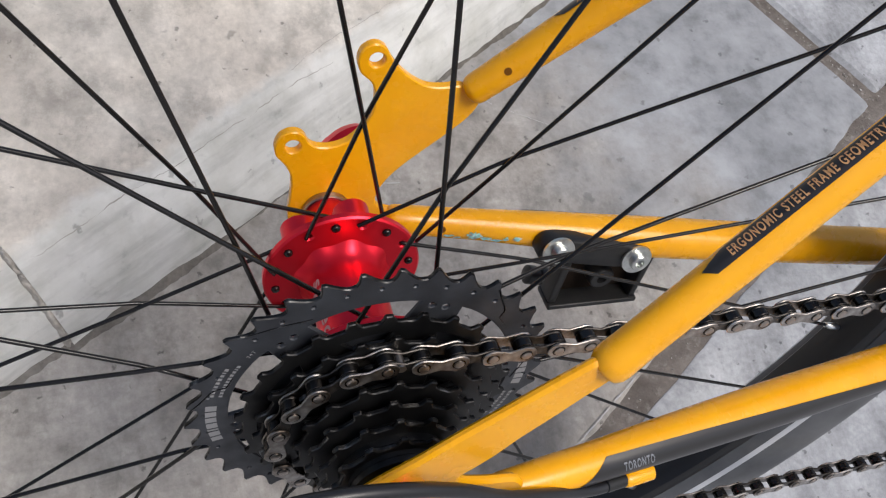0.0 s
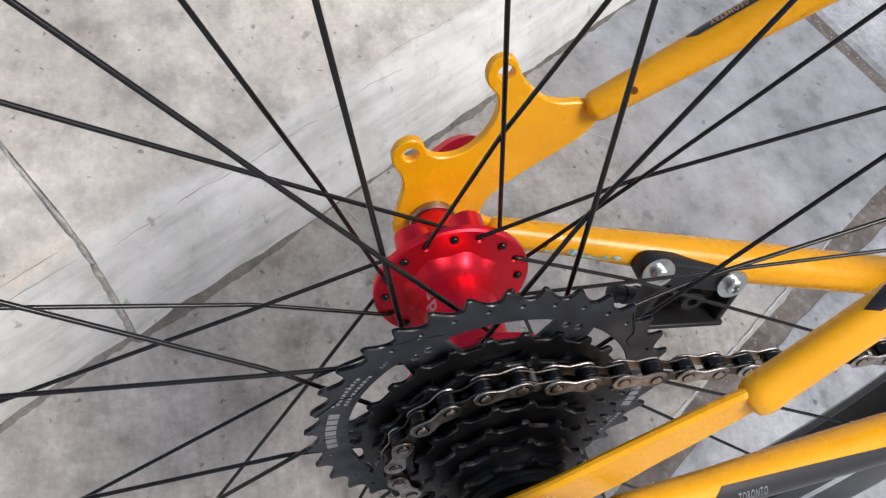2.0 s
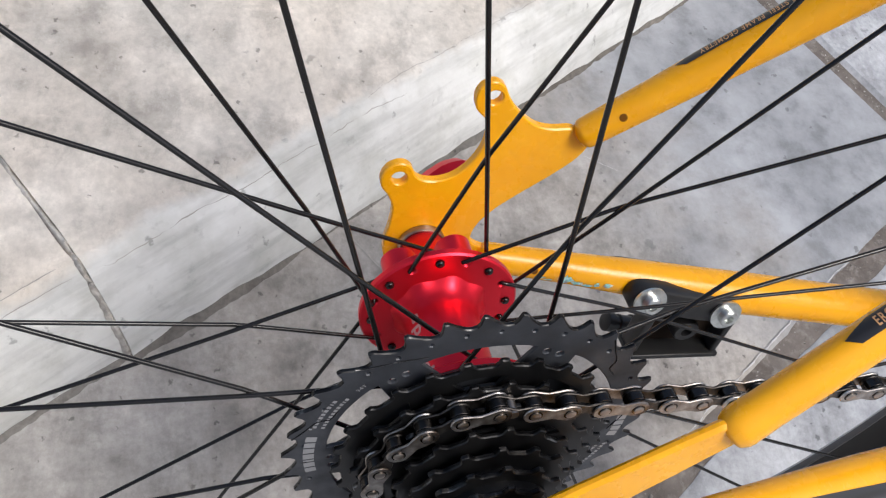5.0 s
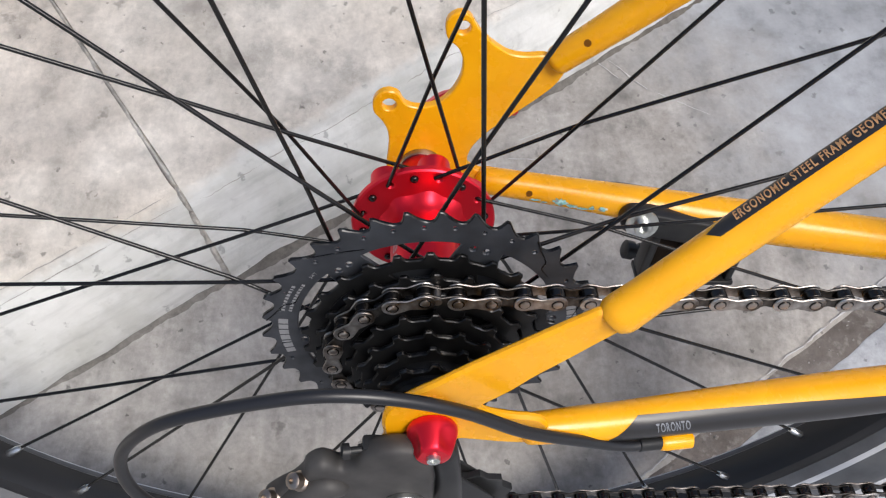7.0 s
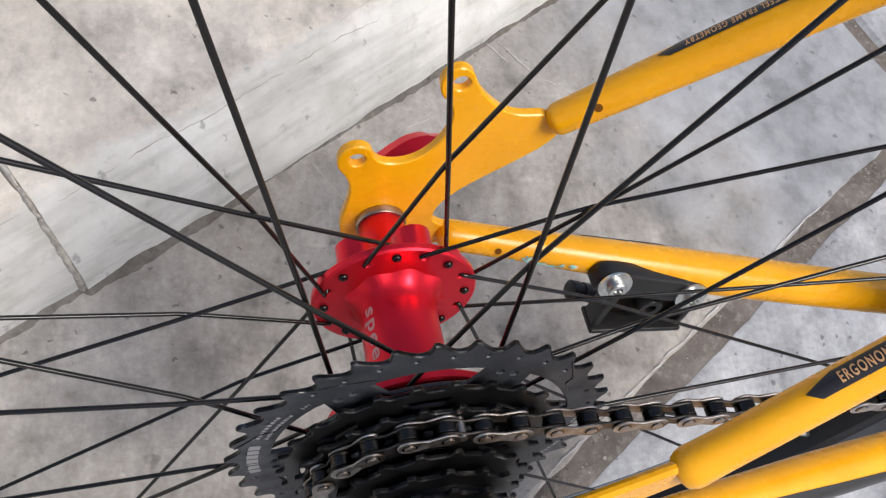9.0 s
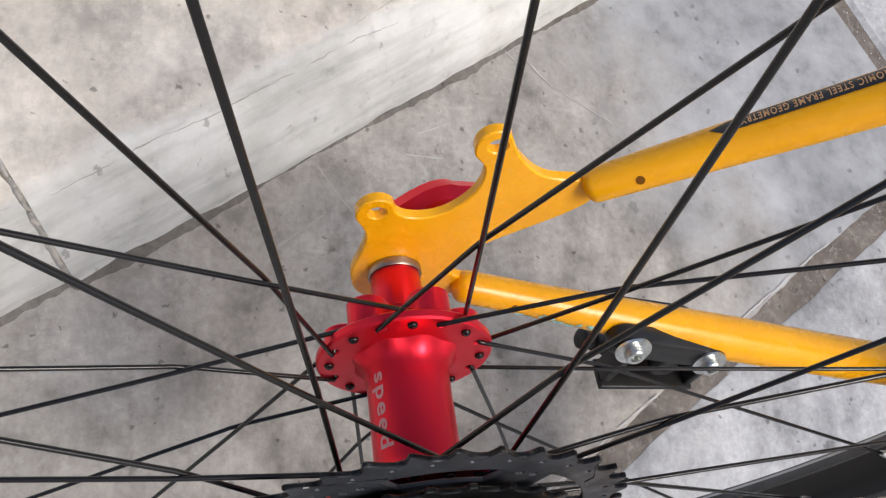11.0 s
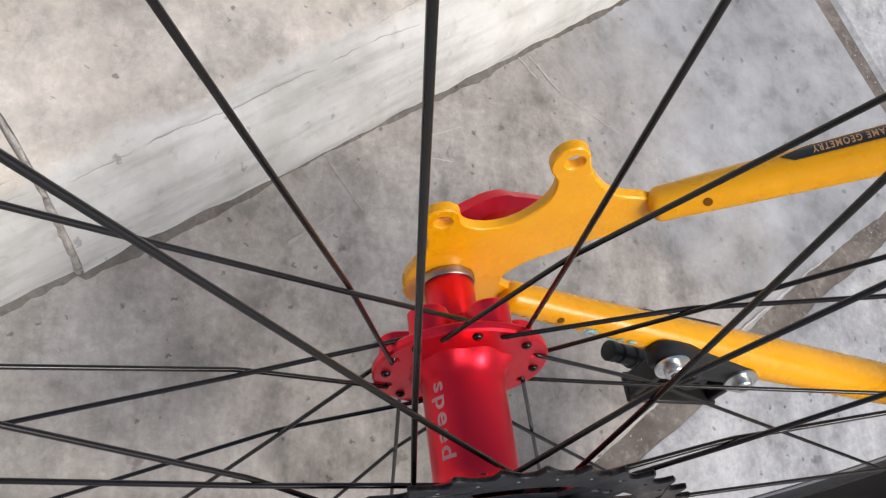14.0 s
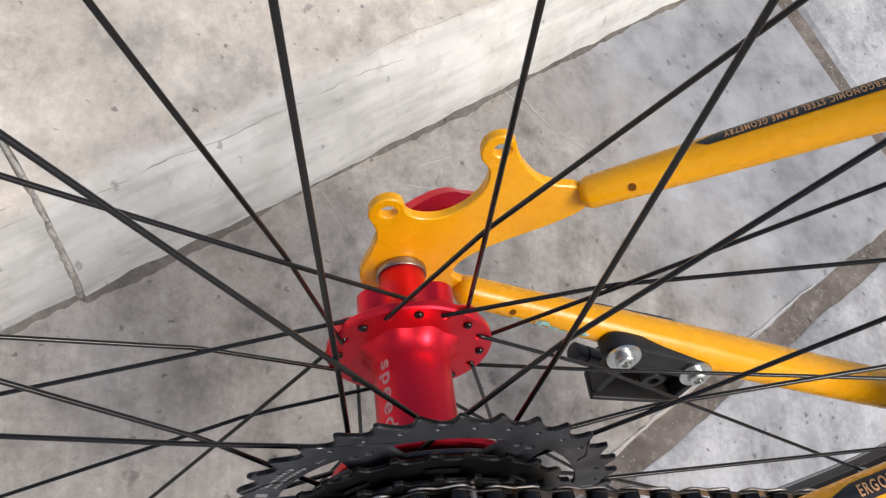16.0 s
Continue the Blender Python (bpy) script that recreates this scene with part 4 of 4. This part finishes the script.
# drain holes: flat brown discs that paint the shade inside each hole
for foot, along, rad_h, side, tube in ((ssl, SS_L.normalized(), 0.00726, V(0.671, 0.917, 0.832), seat_l), (V(0.34, 1.018, -0.084), (V(0.80, 0.965, -0.113) - V(0.34, 1.018, -0.084)).normalized(), 0.00772, V(0.567, 0.916, -0.080), chain_l)):
    mid = foot + along * (side - foot).dot(along)
    d = (side - mid).normalized()
    bm = bmesh.new()
    turned(bm, [(-0.001, 0.0017), (0.0001, 0.0017), (0.0001, 0.0)], aim(mid + d * (rad_h + 0.00008), d), 16)
    part("drain_hole", bm, M_DRAIN, tube, "small drain hole, its shade painted as a brown disc")
# -- frame: near side (the bicycle's right) --
RIGHT = [(-0.195, -0.135), (-0.19, -0.06), (-0.2, 0.03), (-0.188, 0.12), (-0.146, 0.2), (-0.06, 0.298), (0.077, 0.416), (0.213, 0.518), (0.359, 0.626), (0.455, 0.695), (0.51, 0.729), (0.555, 0.716), (0.6, 0.667), (0.62, 0.627),
         (0.529, 0.531), (0.447, 0.446), (0.355, 0.356), (0.272, 0.259), (0.203, 0.19), (0.172, 0.15), (0.21, 0.112), (0.3, 0.082), (0.42, 0.055), (0.47, -0.04), (0.43, -0.125), (0.3, -0.125), (0.18, -0.105), (0.1, -0.1), (0.07, -0.19), (-0.02, -0.235), (-0.12, -0.235)]
bm = bmesh.new()
plate(bm, [smooth_loop(RIGHT, 4)], -0.488, -0.449, 0.013)
for v in bm.verts:  # the upper blade is set a little askew
    f = min(1.0, max(0.0, (v.co.z / DM - 0.14) / 0.2))
    v.co.y += DM * f * (-0.019 + 0.069 * v.co.x / DM)
part("dropout", bm, M_YELLOW, bicycle, "yellow right dropout plate", 30)
bm = bmesh.new()
rows = []
for h, r, cut in ((0, 0.0094, 0), (0.0012, 0.0100, 0), (0.0034, 0.0099, 0.0), (0.0050, 0.0094, 0.10), (0.0070, 0.0088, 0.20), (0.0090, 0.0082, 0.24), (0.0110, 0.0074, 0.20), (0.0122, 0.0069, 0.15), (0.0130, 0.0060, 0.10), (0.0131, 0.0030, 0)):
    row = []
    for k in range(60):
        a = 2 * math.pi * k / 60
        q = max(0.0, math.cos(3 * (a - radians(165)))) ** 0.6
        rr = r * (1 - cut * q)
        row.append(bm.verts.new(V(-0.005, -0.490, 0.01) + Vector((rr * math.cos(a), -h, rr * math.sin(a)))))
    rows.append(row)
for r0, r1 in zip(rows, rows[1:]):
    for k in range(60):
        bm.faces.new((r0[k], r0[(k + 1) % 60], r1[(k + 1) % 60], r1[k]))
bm.faces.new(rows[-1])
nut = part("skewer_nut", bm, M_RED, bicycle, "red anodised quick-release nut", 40)
bm = bmesh.new()
turned(bm, [(0, 0.0028), (0.0018, 0.0026), (0.0018, 0.0015), (0.0008, 0.0014)], aim(V(-0.005, -0.620, 0.01), Vector((0, -1, 0))), 20)
part("skewer_tip", bm, M_ZINC, nut, "zinc skewer end")

# -- quick-release lever, far side --
bm = bmesh.new()
turned(bm, [(0, 0.0095), (0.002, 0.0105), (0.011, 0.0105), (0.016, 0.0085), (0.018, 0.005)], aim(V(0, 1.09, 0), Vector((0, 1, 0))), 32)
sweep(bm, spline([V(-0.03, 1.20, 0.09), V(0.05, 1.22, 0.175), V(0.13, 1.25, 0.230), V(0.26, 1.28, 0.225), V(0.50, 1.30, 0.195)], 4), [0.0072] * 6 + [0.0068] * 5 + [0.0058] * 6, 7)
part("skewer_lever", bm, M_RED, bicycle, "red anodised quick-release lever", 22)

# -- cable stop and housing --
bm = bmesh.new()
sweep(bm, [V(0.980, -0.45, -0.20), V(0.984, -0.45, -0.20), V(1.00, -0.448, -0.201), V(1.12, -0.433, -0.209), V(1.125, -0.433, -0.2095)], [0.0030, 0.0034, 0.0037, 0.0036, 0.0031], 18)
box(bm, (1.00, -0.45, -0.20), (1.11, -0.395, -0.165), 0.008)
stop = part("cable_stop", bm, M_YELLOW, bicycle, "yellow brazed-on cable stop")
bm = bmesh.new()
CAB = [(0.985, -0.45, -0.198), (0.82, -0.48, -0.172), (0.641, -0.505, -0.088), (0.353, -0.56, 0.090), (0.089, -0.60, 0.310), (-0.137, -0.62, 0.425), (-0.344, -0.63, 0.470), (-0.543, -0.63, 0.447), (-0.847, -0.62, 0.333), (-1.021, -0.61, 0.214), (-1.145, -0.60, 0.035), (-1.180, -0.60, -0.158), (-1.145, -0.60, -0.35), (-1.03, -0.60, -0.56), (-0.88, -0.60, -0.68)]
sweep(bm, spline([V(*p) for p in CAB], 8), 0.0025, 14)
housing = part("cable_housing", bm, M_HOUSING, bicycle, "black gear cable housing in a loop", 60)
bm = bmesh.new()
sweep(bm, [V(0.875, -0.468, -0.183), V(0.88, -0.467, -0.184), V(0.985, -0.449, -0.199)], [0.0026, 0.0031, 0.0031], 14)
part("ferrule", bm, M_BLACK, housing, "black end ferrule")

# -- rear derailleur --
bm = bmesh.new()
BODY = [(-0.21, -0.01), (-0.12, 0.005), (-0.04, -0.02), (0.0, -0.10), (0.02, -0.30), (0.02, -0.47), (-0.06, -0.56), (-0.30, -0.62), (-0.58, -0.62), (-0.66, -0.54), (-0.675, -0.43), (-0.615, -0.345), (-0.565, -0.295), (-0.510, -0.205), (-0.490, -0.140), (-0.435, -0.105), (-0.390, -0.122), (-0.355, -0.148), (-0.315, -0.125), (-0.275, -0.060)]
plate(bm, [smooth_loop(BODY, 4)], -0.50, -0.60, 0.022)
rear_d = part("derailleur", bm, M_GREYPL, bicycle, "dark grey rear derailleur body", 60)
bm = bmesh.new()
ARM = [(0.005, -0.10), (0.085, -0.06), (0.115, -0.16), (0.150, -0.40), (0.16, -0.62), (0.09, -0.72), (0.03, -0.66), (0.035, -0.35)]
plate(bm, [smooth_loop(ARM, 4)], -0.48, -0.58, 0.025)
part("hanger_arm", bm, M_BLACK, rear_d, "black derailleur hanger arm", 60)
bm = bmesh.new()
turned(bm, [(0, 0.0085), (0.002, 0.0088), (0.0035, 0.0075), (0.0045, 0.005), (0.0045, 0.0025), (0.002, 0.0025)], aim(V(-0.095, -0.602, -0.415), Vector((0, -1, 0))), 28)
part("cable_bolt", bm, M_ZINC, rear_d, "zinc cable clamp bolt with washer")
for p in (V(-0.520, -0.59, -0.235), V(-0.640, -0.59, -0.385)):
    bm = bmesh.new()
    turned(bm, [(-0.006, 0.0042), (0.0, 0.0042), (0.0009, 0.0034), (0.0046, 0.0034), (0.0052, 0.0026), (0.0052, 0.0013), (0.0040, 0.0013)], aim(p, Vector((-0.55, -0.35, 0.75)).normalized()), 14)
    part("limit_screw", bm, M_STEEL, rear_d, "small adjusting screw")
bm = bmesh.new()
box(bm, (-0.275, -0.56, -0.13), (-0.195, -0.49, -0.035), 0.014)
turned(bm, [(0, 0.0016), (0.006, 0.0016), (0.0062, 0.0032), (0.0090, 0.0032), (0.0094, 0.0028), (0.0094, 0.0017), (0.0078, 0.0015)], aim(V(-0.262, -0.54, -0.070), Vector((-1, -0.15, 0.06)).normalized()), 18)
part("tension_screw", bm, M_BLACK, rear_d, "black tension screw and lug")
bm = bmesh.new()
sweep(bm, spline([V(-0.60, -0.58, -0.42), V(-0.50, -0.600, -0.31), V(-0.42, -0.600, -0.25), V(-0.34, -0.60, -0.29)], 5), [0.0030, 0.0036, 0.0042, 0.0046, 0.0050] + [0.0052] * 8 + [0.0046, 0.0038, 0.0028], 14)
part("knuckle", bm, M_GREYPL, rear_d, "dark grey derailleur knuckle", 60)
for c in ((-0.10, -0.90), (0.30, -1.28)):
    bm = bmesh.new()
    plate(bm, [[((0.215 + (0.02 if k % 2 else -0.012)) * math.cos(2 * math.pi * k / 22) + c[0], (0.215 + (0.02 if k % 2 else -0.012)) * math.sin(2 * math.pi * k / 22) + c[1]) for k in range(22)], circle(*c, 0.04, 12)], -0.14, -0.18, 0.004)
    part("jockey_wheel", bm, M_BLACK, rear_d, "black jockey wheel")
for yy in (-0.115, -0.21):
    bm = bmesh.new()
    plate(bm, [smooth_loop([(-0.25, -0.85), (-0.10, -0.74), (0.06, -0.82), (0.38, -1.16), (0.46, -1.32), (0.30, -1.44), (0.14, -1.36)], 4)], yy, yy - 0.018, 0.004)
    part("cage_plate", bm, M_BLACK, rear_d, "black pulley cage plate")

# -- kickstand on the left chain stay --
bm = bmesh.new()
KP = [(1.08, -0.062), (1.17, -0.058), (1.37, -0.098), (1.62, -0.140), (1.71, -0.160), (1.745, -0.218), (1.705, -0.288), (1.58, -0.300), (1.37, -0.262), (1.14, -0.205), (1.06, -0.178), (1.042, -0.115)]
plate(bm, [smooth_loop(KP, 4)], 0.755, 0.852, 0.010)
stand = part("kickstand", bm, M_BLACK, bicycle, "black steel kickstand bracket on the chain stay", 50)
bm = bmesh.new()
box(bm, (1.265, 0.81, -0.62), (1.315, 0.93, -0.22), 0.012)
box(bm, (1.775, 0.80, -0.62), (1.815, 0.93, -0.24), 0.010)
box(bm, (1.262, 0.785, -0.655), (1.83, 0.95, -0.620), 0.010)
part("pivot_block", bm, M_BLACK, stand, "black channel-shaped kickstand pivot block", 50)
# back wall of the channel, coloured dark for the shade inside it
bm = bmesh.new()
box(bm, (1.275, 0.90, -0.625), (1.80, 0.94, -0.20), 0.012)
part("channel_web", bm, M_RECESS_SHADE, stand, "inner wall of the channel, shade put into its colour", 50)
bm = bmesh.new()
plate(bm, [smooth_loop([(0.93, -0.12), (1.00, -0.062), (1.20, -0.086), (1.50, -0.130), (1.56, -0.16), (1.40, -0.20), (1.10, -0.17)], 4)], 0.985, 1.010, 0.006)
part("outer_plate", bm, M_BLACK, stand, "black clamp plate behind the stay", 50)
bm = bmesh.new()
turned(bm, [(0, 0.0040), (0.0012, 0.0058), (0.0060, 0.0058), (0.0066, 0.0044), (0.0092, 0.0044), (0.0098, 0.0056), (0.0180, 0.0056), (0.0186, 0.0068), (0.0360, 0.0068), (0.0366, 0.0060)], aim(V(1.27, 1.12, -0.72), Vector((1, -0.05, -0.22)).normalized()), 24)
part("pivot_knob", bm, M_BLACK, stand, "round grooved black pivot of the stand's leg", 40)
bm = bmesh.new()
turned(bm, [(0, 0.0074), (0.0085, 0.0074), (0.0095, 0.0066), (0.0095, 0.0032), (0.0015, 0.0030), (0.0015, 0)], aim(V(1.545, 0.900, -0.446), Vector((0, -1, 0))), 28)
part("pivot_boss", bm, M_BLACK, stand, "round black pivot boss")
# disc down the bore that paints its shade
bm = bmesh.new()
turned(bm, [(0, 0.0029), (0.0004, 0.0029)], aim(V(1.545, 0.845, -0.446), Vector((0, -1, 0))), 20)
part("pivot_hole", bm, M_RECESS_SHADE, stand, "bore of the pivot, shade put into its colour")
for p in ((1.137, -0.100), (1.632, -0.210)):
    bm = bmesh.new()
    turned(bm, [(0, 0.0085), (0.0012, 0.0085), (0.0014, 0.0048), (0.0044, 0.0047), (0.0050, 0.0041), (0.0050, 0.0024), (0.0022, 0.0024)], aim(V(p[0], 0.738, p[1] - 0.006), Vector((-0.05, -0.97, 0.18)).normalized()), 28)
    part("bolt", bm, M_ZINC, stand, "zinc socket-head bolt on a washer")
# chipped paint on the chain stay
rng = random.Random(5)
for cx, ln, mid, hgt in ((0.600, 0.060, -9, 6), (0.650, 0.040, -14, 5), (0.730, 0.085, 0, 16), (0.795, 0.060, -10, 10), (0.850, 0.065, -12, 7), (0.900, 0.030, -2, 9), (0.958, 0.045, 3, 9)):
    bm = bmesh.new()
    f = (cx - 0.34) / 0.46 if cx < 0.80 else 1 + (cx - 0.80) / 0.40
    axis_y, axis_z = (1.018 - 0.053 * f, -0.090 - 0.023 * f) if f < 1 else (0.965 - 0.047 * (f - 1), -0.113 - 0.029 * (f - 1))
    rr = 0.0780 + 0.036 * (cx - 0.5)
    ring = []
    for k in range(26):
        a = 2 * math.pi * k / 26
        q = 0.60 + 0.65 * rng.random()
        ang = radians(mid + math.sin(a) * hgt * q)
        ring.append(bm.verts.new(V(cx + math.cos(a) * ln * 0.5 * q, axis_y - 0.115 * math.cos(a) * ln * 0.5 * q - rr * math.cos(ang), axis_z + rr * math.sin(ang))))
    ctr = bm.verts.new(V(cx, axis_y - rr * math.cos(radians(mid)), axis_z + rr * math.sin(radians(mid))))
    for k in range(26):
        bm.faces.new((ring[k], ring[(k + 1) % 26], ctr))
    part("paint_chip", bm, M_TEAL, chain_l, "chip down to teal primer", 0)


# ---- decals ----
def tube_point(p, d, r, along, ang, u, w):
    return p + d * along + (u * math.cos(ang) + w * math.sin(ang)) * r


def wrap_strip(place, a0, a1, l0, l1, point, mi, parent, name, label):
    """A decal strip on a tube: from angle a0 to a1, from l0 to l1 along it, with a slanting end."""
    bm = bmesh.new()
    n, m = 10, 24
    rows = []
    for i in range(m + 1):
        row = []
        for k in range(n + 1):
            f = k / n
            s = l0 + point(f)
            at = s + (l1 - s) * i / m
            row.append(bm.verts.new(place(at, a0 + (a1 - a0) * f)))
        rows.append(row)
    for r0, r1 in zip(rows, rows[1:]):
        for k in range(n):
            bm.faces.new((r0[k], r0[k + 1], r1[k + 1], r1[k]))
    return part(name, bm, mi, parent, label, 60)


def lettering(text, size, width, place, material, parent, name, label, slices=7, spread=1.25):
    """Built-in letters, cut fine and laid on a tube by place(along, up)."""
    cu = bpy.data.curves.new("letters", "FONT")
    cu.body, cu.size, cu.align_y, cu.offset, cu.space_character = text, size, "CENTER", size * 0.022, spread
    ob = bpy.data.objects.new("letters", cu)
    scene.collection.objects.link(ob)
    me = bpy.data.meshes.new_from_object(ob.evaluated_get(bpy.context.evaluated_depsgraph_get()))
    bm = bmesh.new()
    bm.from_mesh(me)
    bpy.data.objects.remove(ob)
    bpy.data.curves.remove(cu)
    bpy.data.meshes.remove(me)
    for k in range(1, slices):
        y = size * (-0.45 + 0.9 * k / slices)
        bmesh.ops.bisect_plane(bm, geom=bm.verts[:] + bm.edges[:] + bm.faces[:], plane_co=(0, y, 0), plane_no=(0, 1, 0))
    x0, x1 = min(v.co.x for v in bm.verts), max(v.co.x for v in bm.verts)
    for v in bm.verts:
        v.co = place((v.co.x - x0) / (x1 - x0) * width, v.co.y)
    return part(name, bm, material, parent, label, 0)


def tube_axes(d, lean):
    """Outward directions on a rising tube: u back and up, turned by lean degrees towards the right side of the bicycle."""
    d = d.normalized()
    right = Vector((0, -1, 0))
    right = (right - d * right.dot(d)).normalized()
    up = right.cross(d)
    up = up if up.z > 0 else -up
    a = radians(lean)
    u = up * math.cos(a) + right * math.sin(a)
    w = right * math.cos(a) - up * math.sin(a)
    return d, u, w


def on_decal(s):
    return stay_radius(s) + 0.00025


def on_oval(s, ang, lift=0.0):
    """A point on the right seat stay: metres from its end, angle from its upper side towards its outer side."""
    d, u, w = tube_axes(SS_R, 0)
    return ssr + d * s + u * (OVAL_A + 0.00025 + lift) * math.cos(ang) + w * (OVAL_B + 0.00025 + lift) * math.sin(ang)


wrap_strip(on_oval, -0.46, 0.50, 0.0500, 0.29, lambda f: 0.018 * (0.5 - f) if f < 0.5 else 0.007 * (f - 0.5), M_DECAL, seat_r, "decal", "black decal strip with a pointed end")
lettering("ERGONOMIC STEEL FRAME GEOMETRY", 0.0046, 0.0560, lambda x, y: on_oval(0.0602 + x, 0.06 - y / 0.0064, 0.00015), M_GOLD, seat_r, "lettering", "copper capital lettering")
d2, u2, w2 = tube_axes(SS_L, -16)
wrap_strip(lambda at, ang: tube_point(ssl, d2, on_decal(at), at, ang, u2, w2), -0.37, 0.35, 0.0440, 0.29, lambda f: 0.018 * (0.5 - f) if f < 0.5 else 0.009 * (f - 0.5), M_DECAL, seat_l, "decal", "black decal strip with a pointed end")
lettering("ERGONOMIC STEEL FRAME GEOMETRY", 0.0048, 0.0560, lambda x, y: tube_point(ssl, d2, on_decal(0.111 - x) + 0.00015, 0.1110 - x, y / on_decal(0.111 - x), u2, w2), M_GOLD, seat_l, "lettering", "copper capital lettering")

# decal under the right chain stay
CSD = (csr[4] - csr[1]).normalized()
d3, u3, w3 = tube_axes(CSD, 92)
path = spline(csr, 4)
rad = [0.0066, 0.0070, 0.0075, 0.0078] + [0.0079 + 0.0003 * min(k, 8) for k in range(21)]


def on_stay(along, ang, lift):
    """A point on the right chain stay: metres from its end, degrees down from its outer side."""
    acc = 0.0
    for i in range(len(path) - 1):
        seg = (path[i + 1] - path[i]).length
        if acc + seg >= along or i == len(path) - 2:
            f = (along - acc) / seg
            r = rad[i] + (rad[i + 1] - rad[i]) * f + lift
            a = radians(ang)
            return path[i].lerp(path[i + 1], f) + (u3 * math.cos(a) + w3 * math.sin(a)) * r
        acc += seg


bm = bmesh.new()
rows = []
for i in range(41):
    row = []
    for k in range(11):
        f = k / 10
        s0 = 0.0260 + 0.018 * (1 - f)
        s = s0 + (0.37 - s0) * i / 40
        top = min(-28.0, -74.0 + 230.0 * (s - 0.04))
        row.append(bm.verts.new(on_stay(s, top + (46.0 - top) * f, 0.0002)))
    rows.append(row)
for r0, r1 in zip(rows, rows[1:]):
    for k in range(10):
        bm.faces.new((r0[k], r0[k + 1], r1[k + 1], r1[k]))
part("decal", bm, M_DECAL, chain_r, "black decal strip with a slanting end", 60)
lettering("TORONTO", 0.0058, 0.0150, lambda x, y: on_stay(0.0515 + x - 0.25 * y, -28 - math.degrees(y / 0.0085), 0.0004), M_GOLDSOFT, chain_r, "lettering", "pale grey capital lettering")
# etched word along the hub shell
lettering("speed", 0.0084, 0.0290, lambda x, y: polar(0.1612, 150 - math.degrees(y / 0.01612), 0.525 - x / DM), M_HUBTXT, hub, "etched_word", "pale etched lettering", 7, 1.2)
# tooth count printed on the large sprocket
for a0 in (146.0, -34.0):
    lettering("34T", 0.0020, 0.0042, lambda x, y: polar(0.590 + y / DM, a0 - math.degrees(x / 0.0590), -0.0106), M_GREYTXT, cassette, "size_mark", "small grey printed lettering", 1)
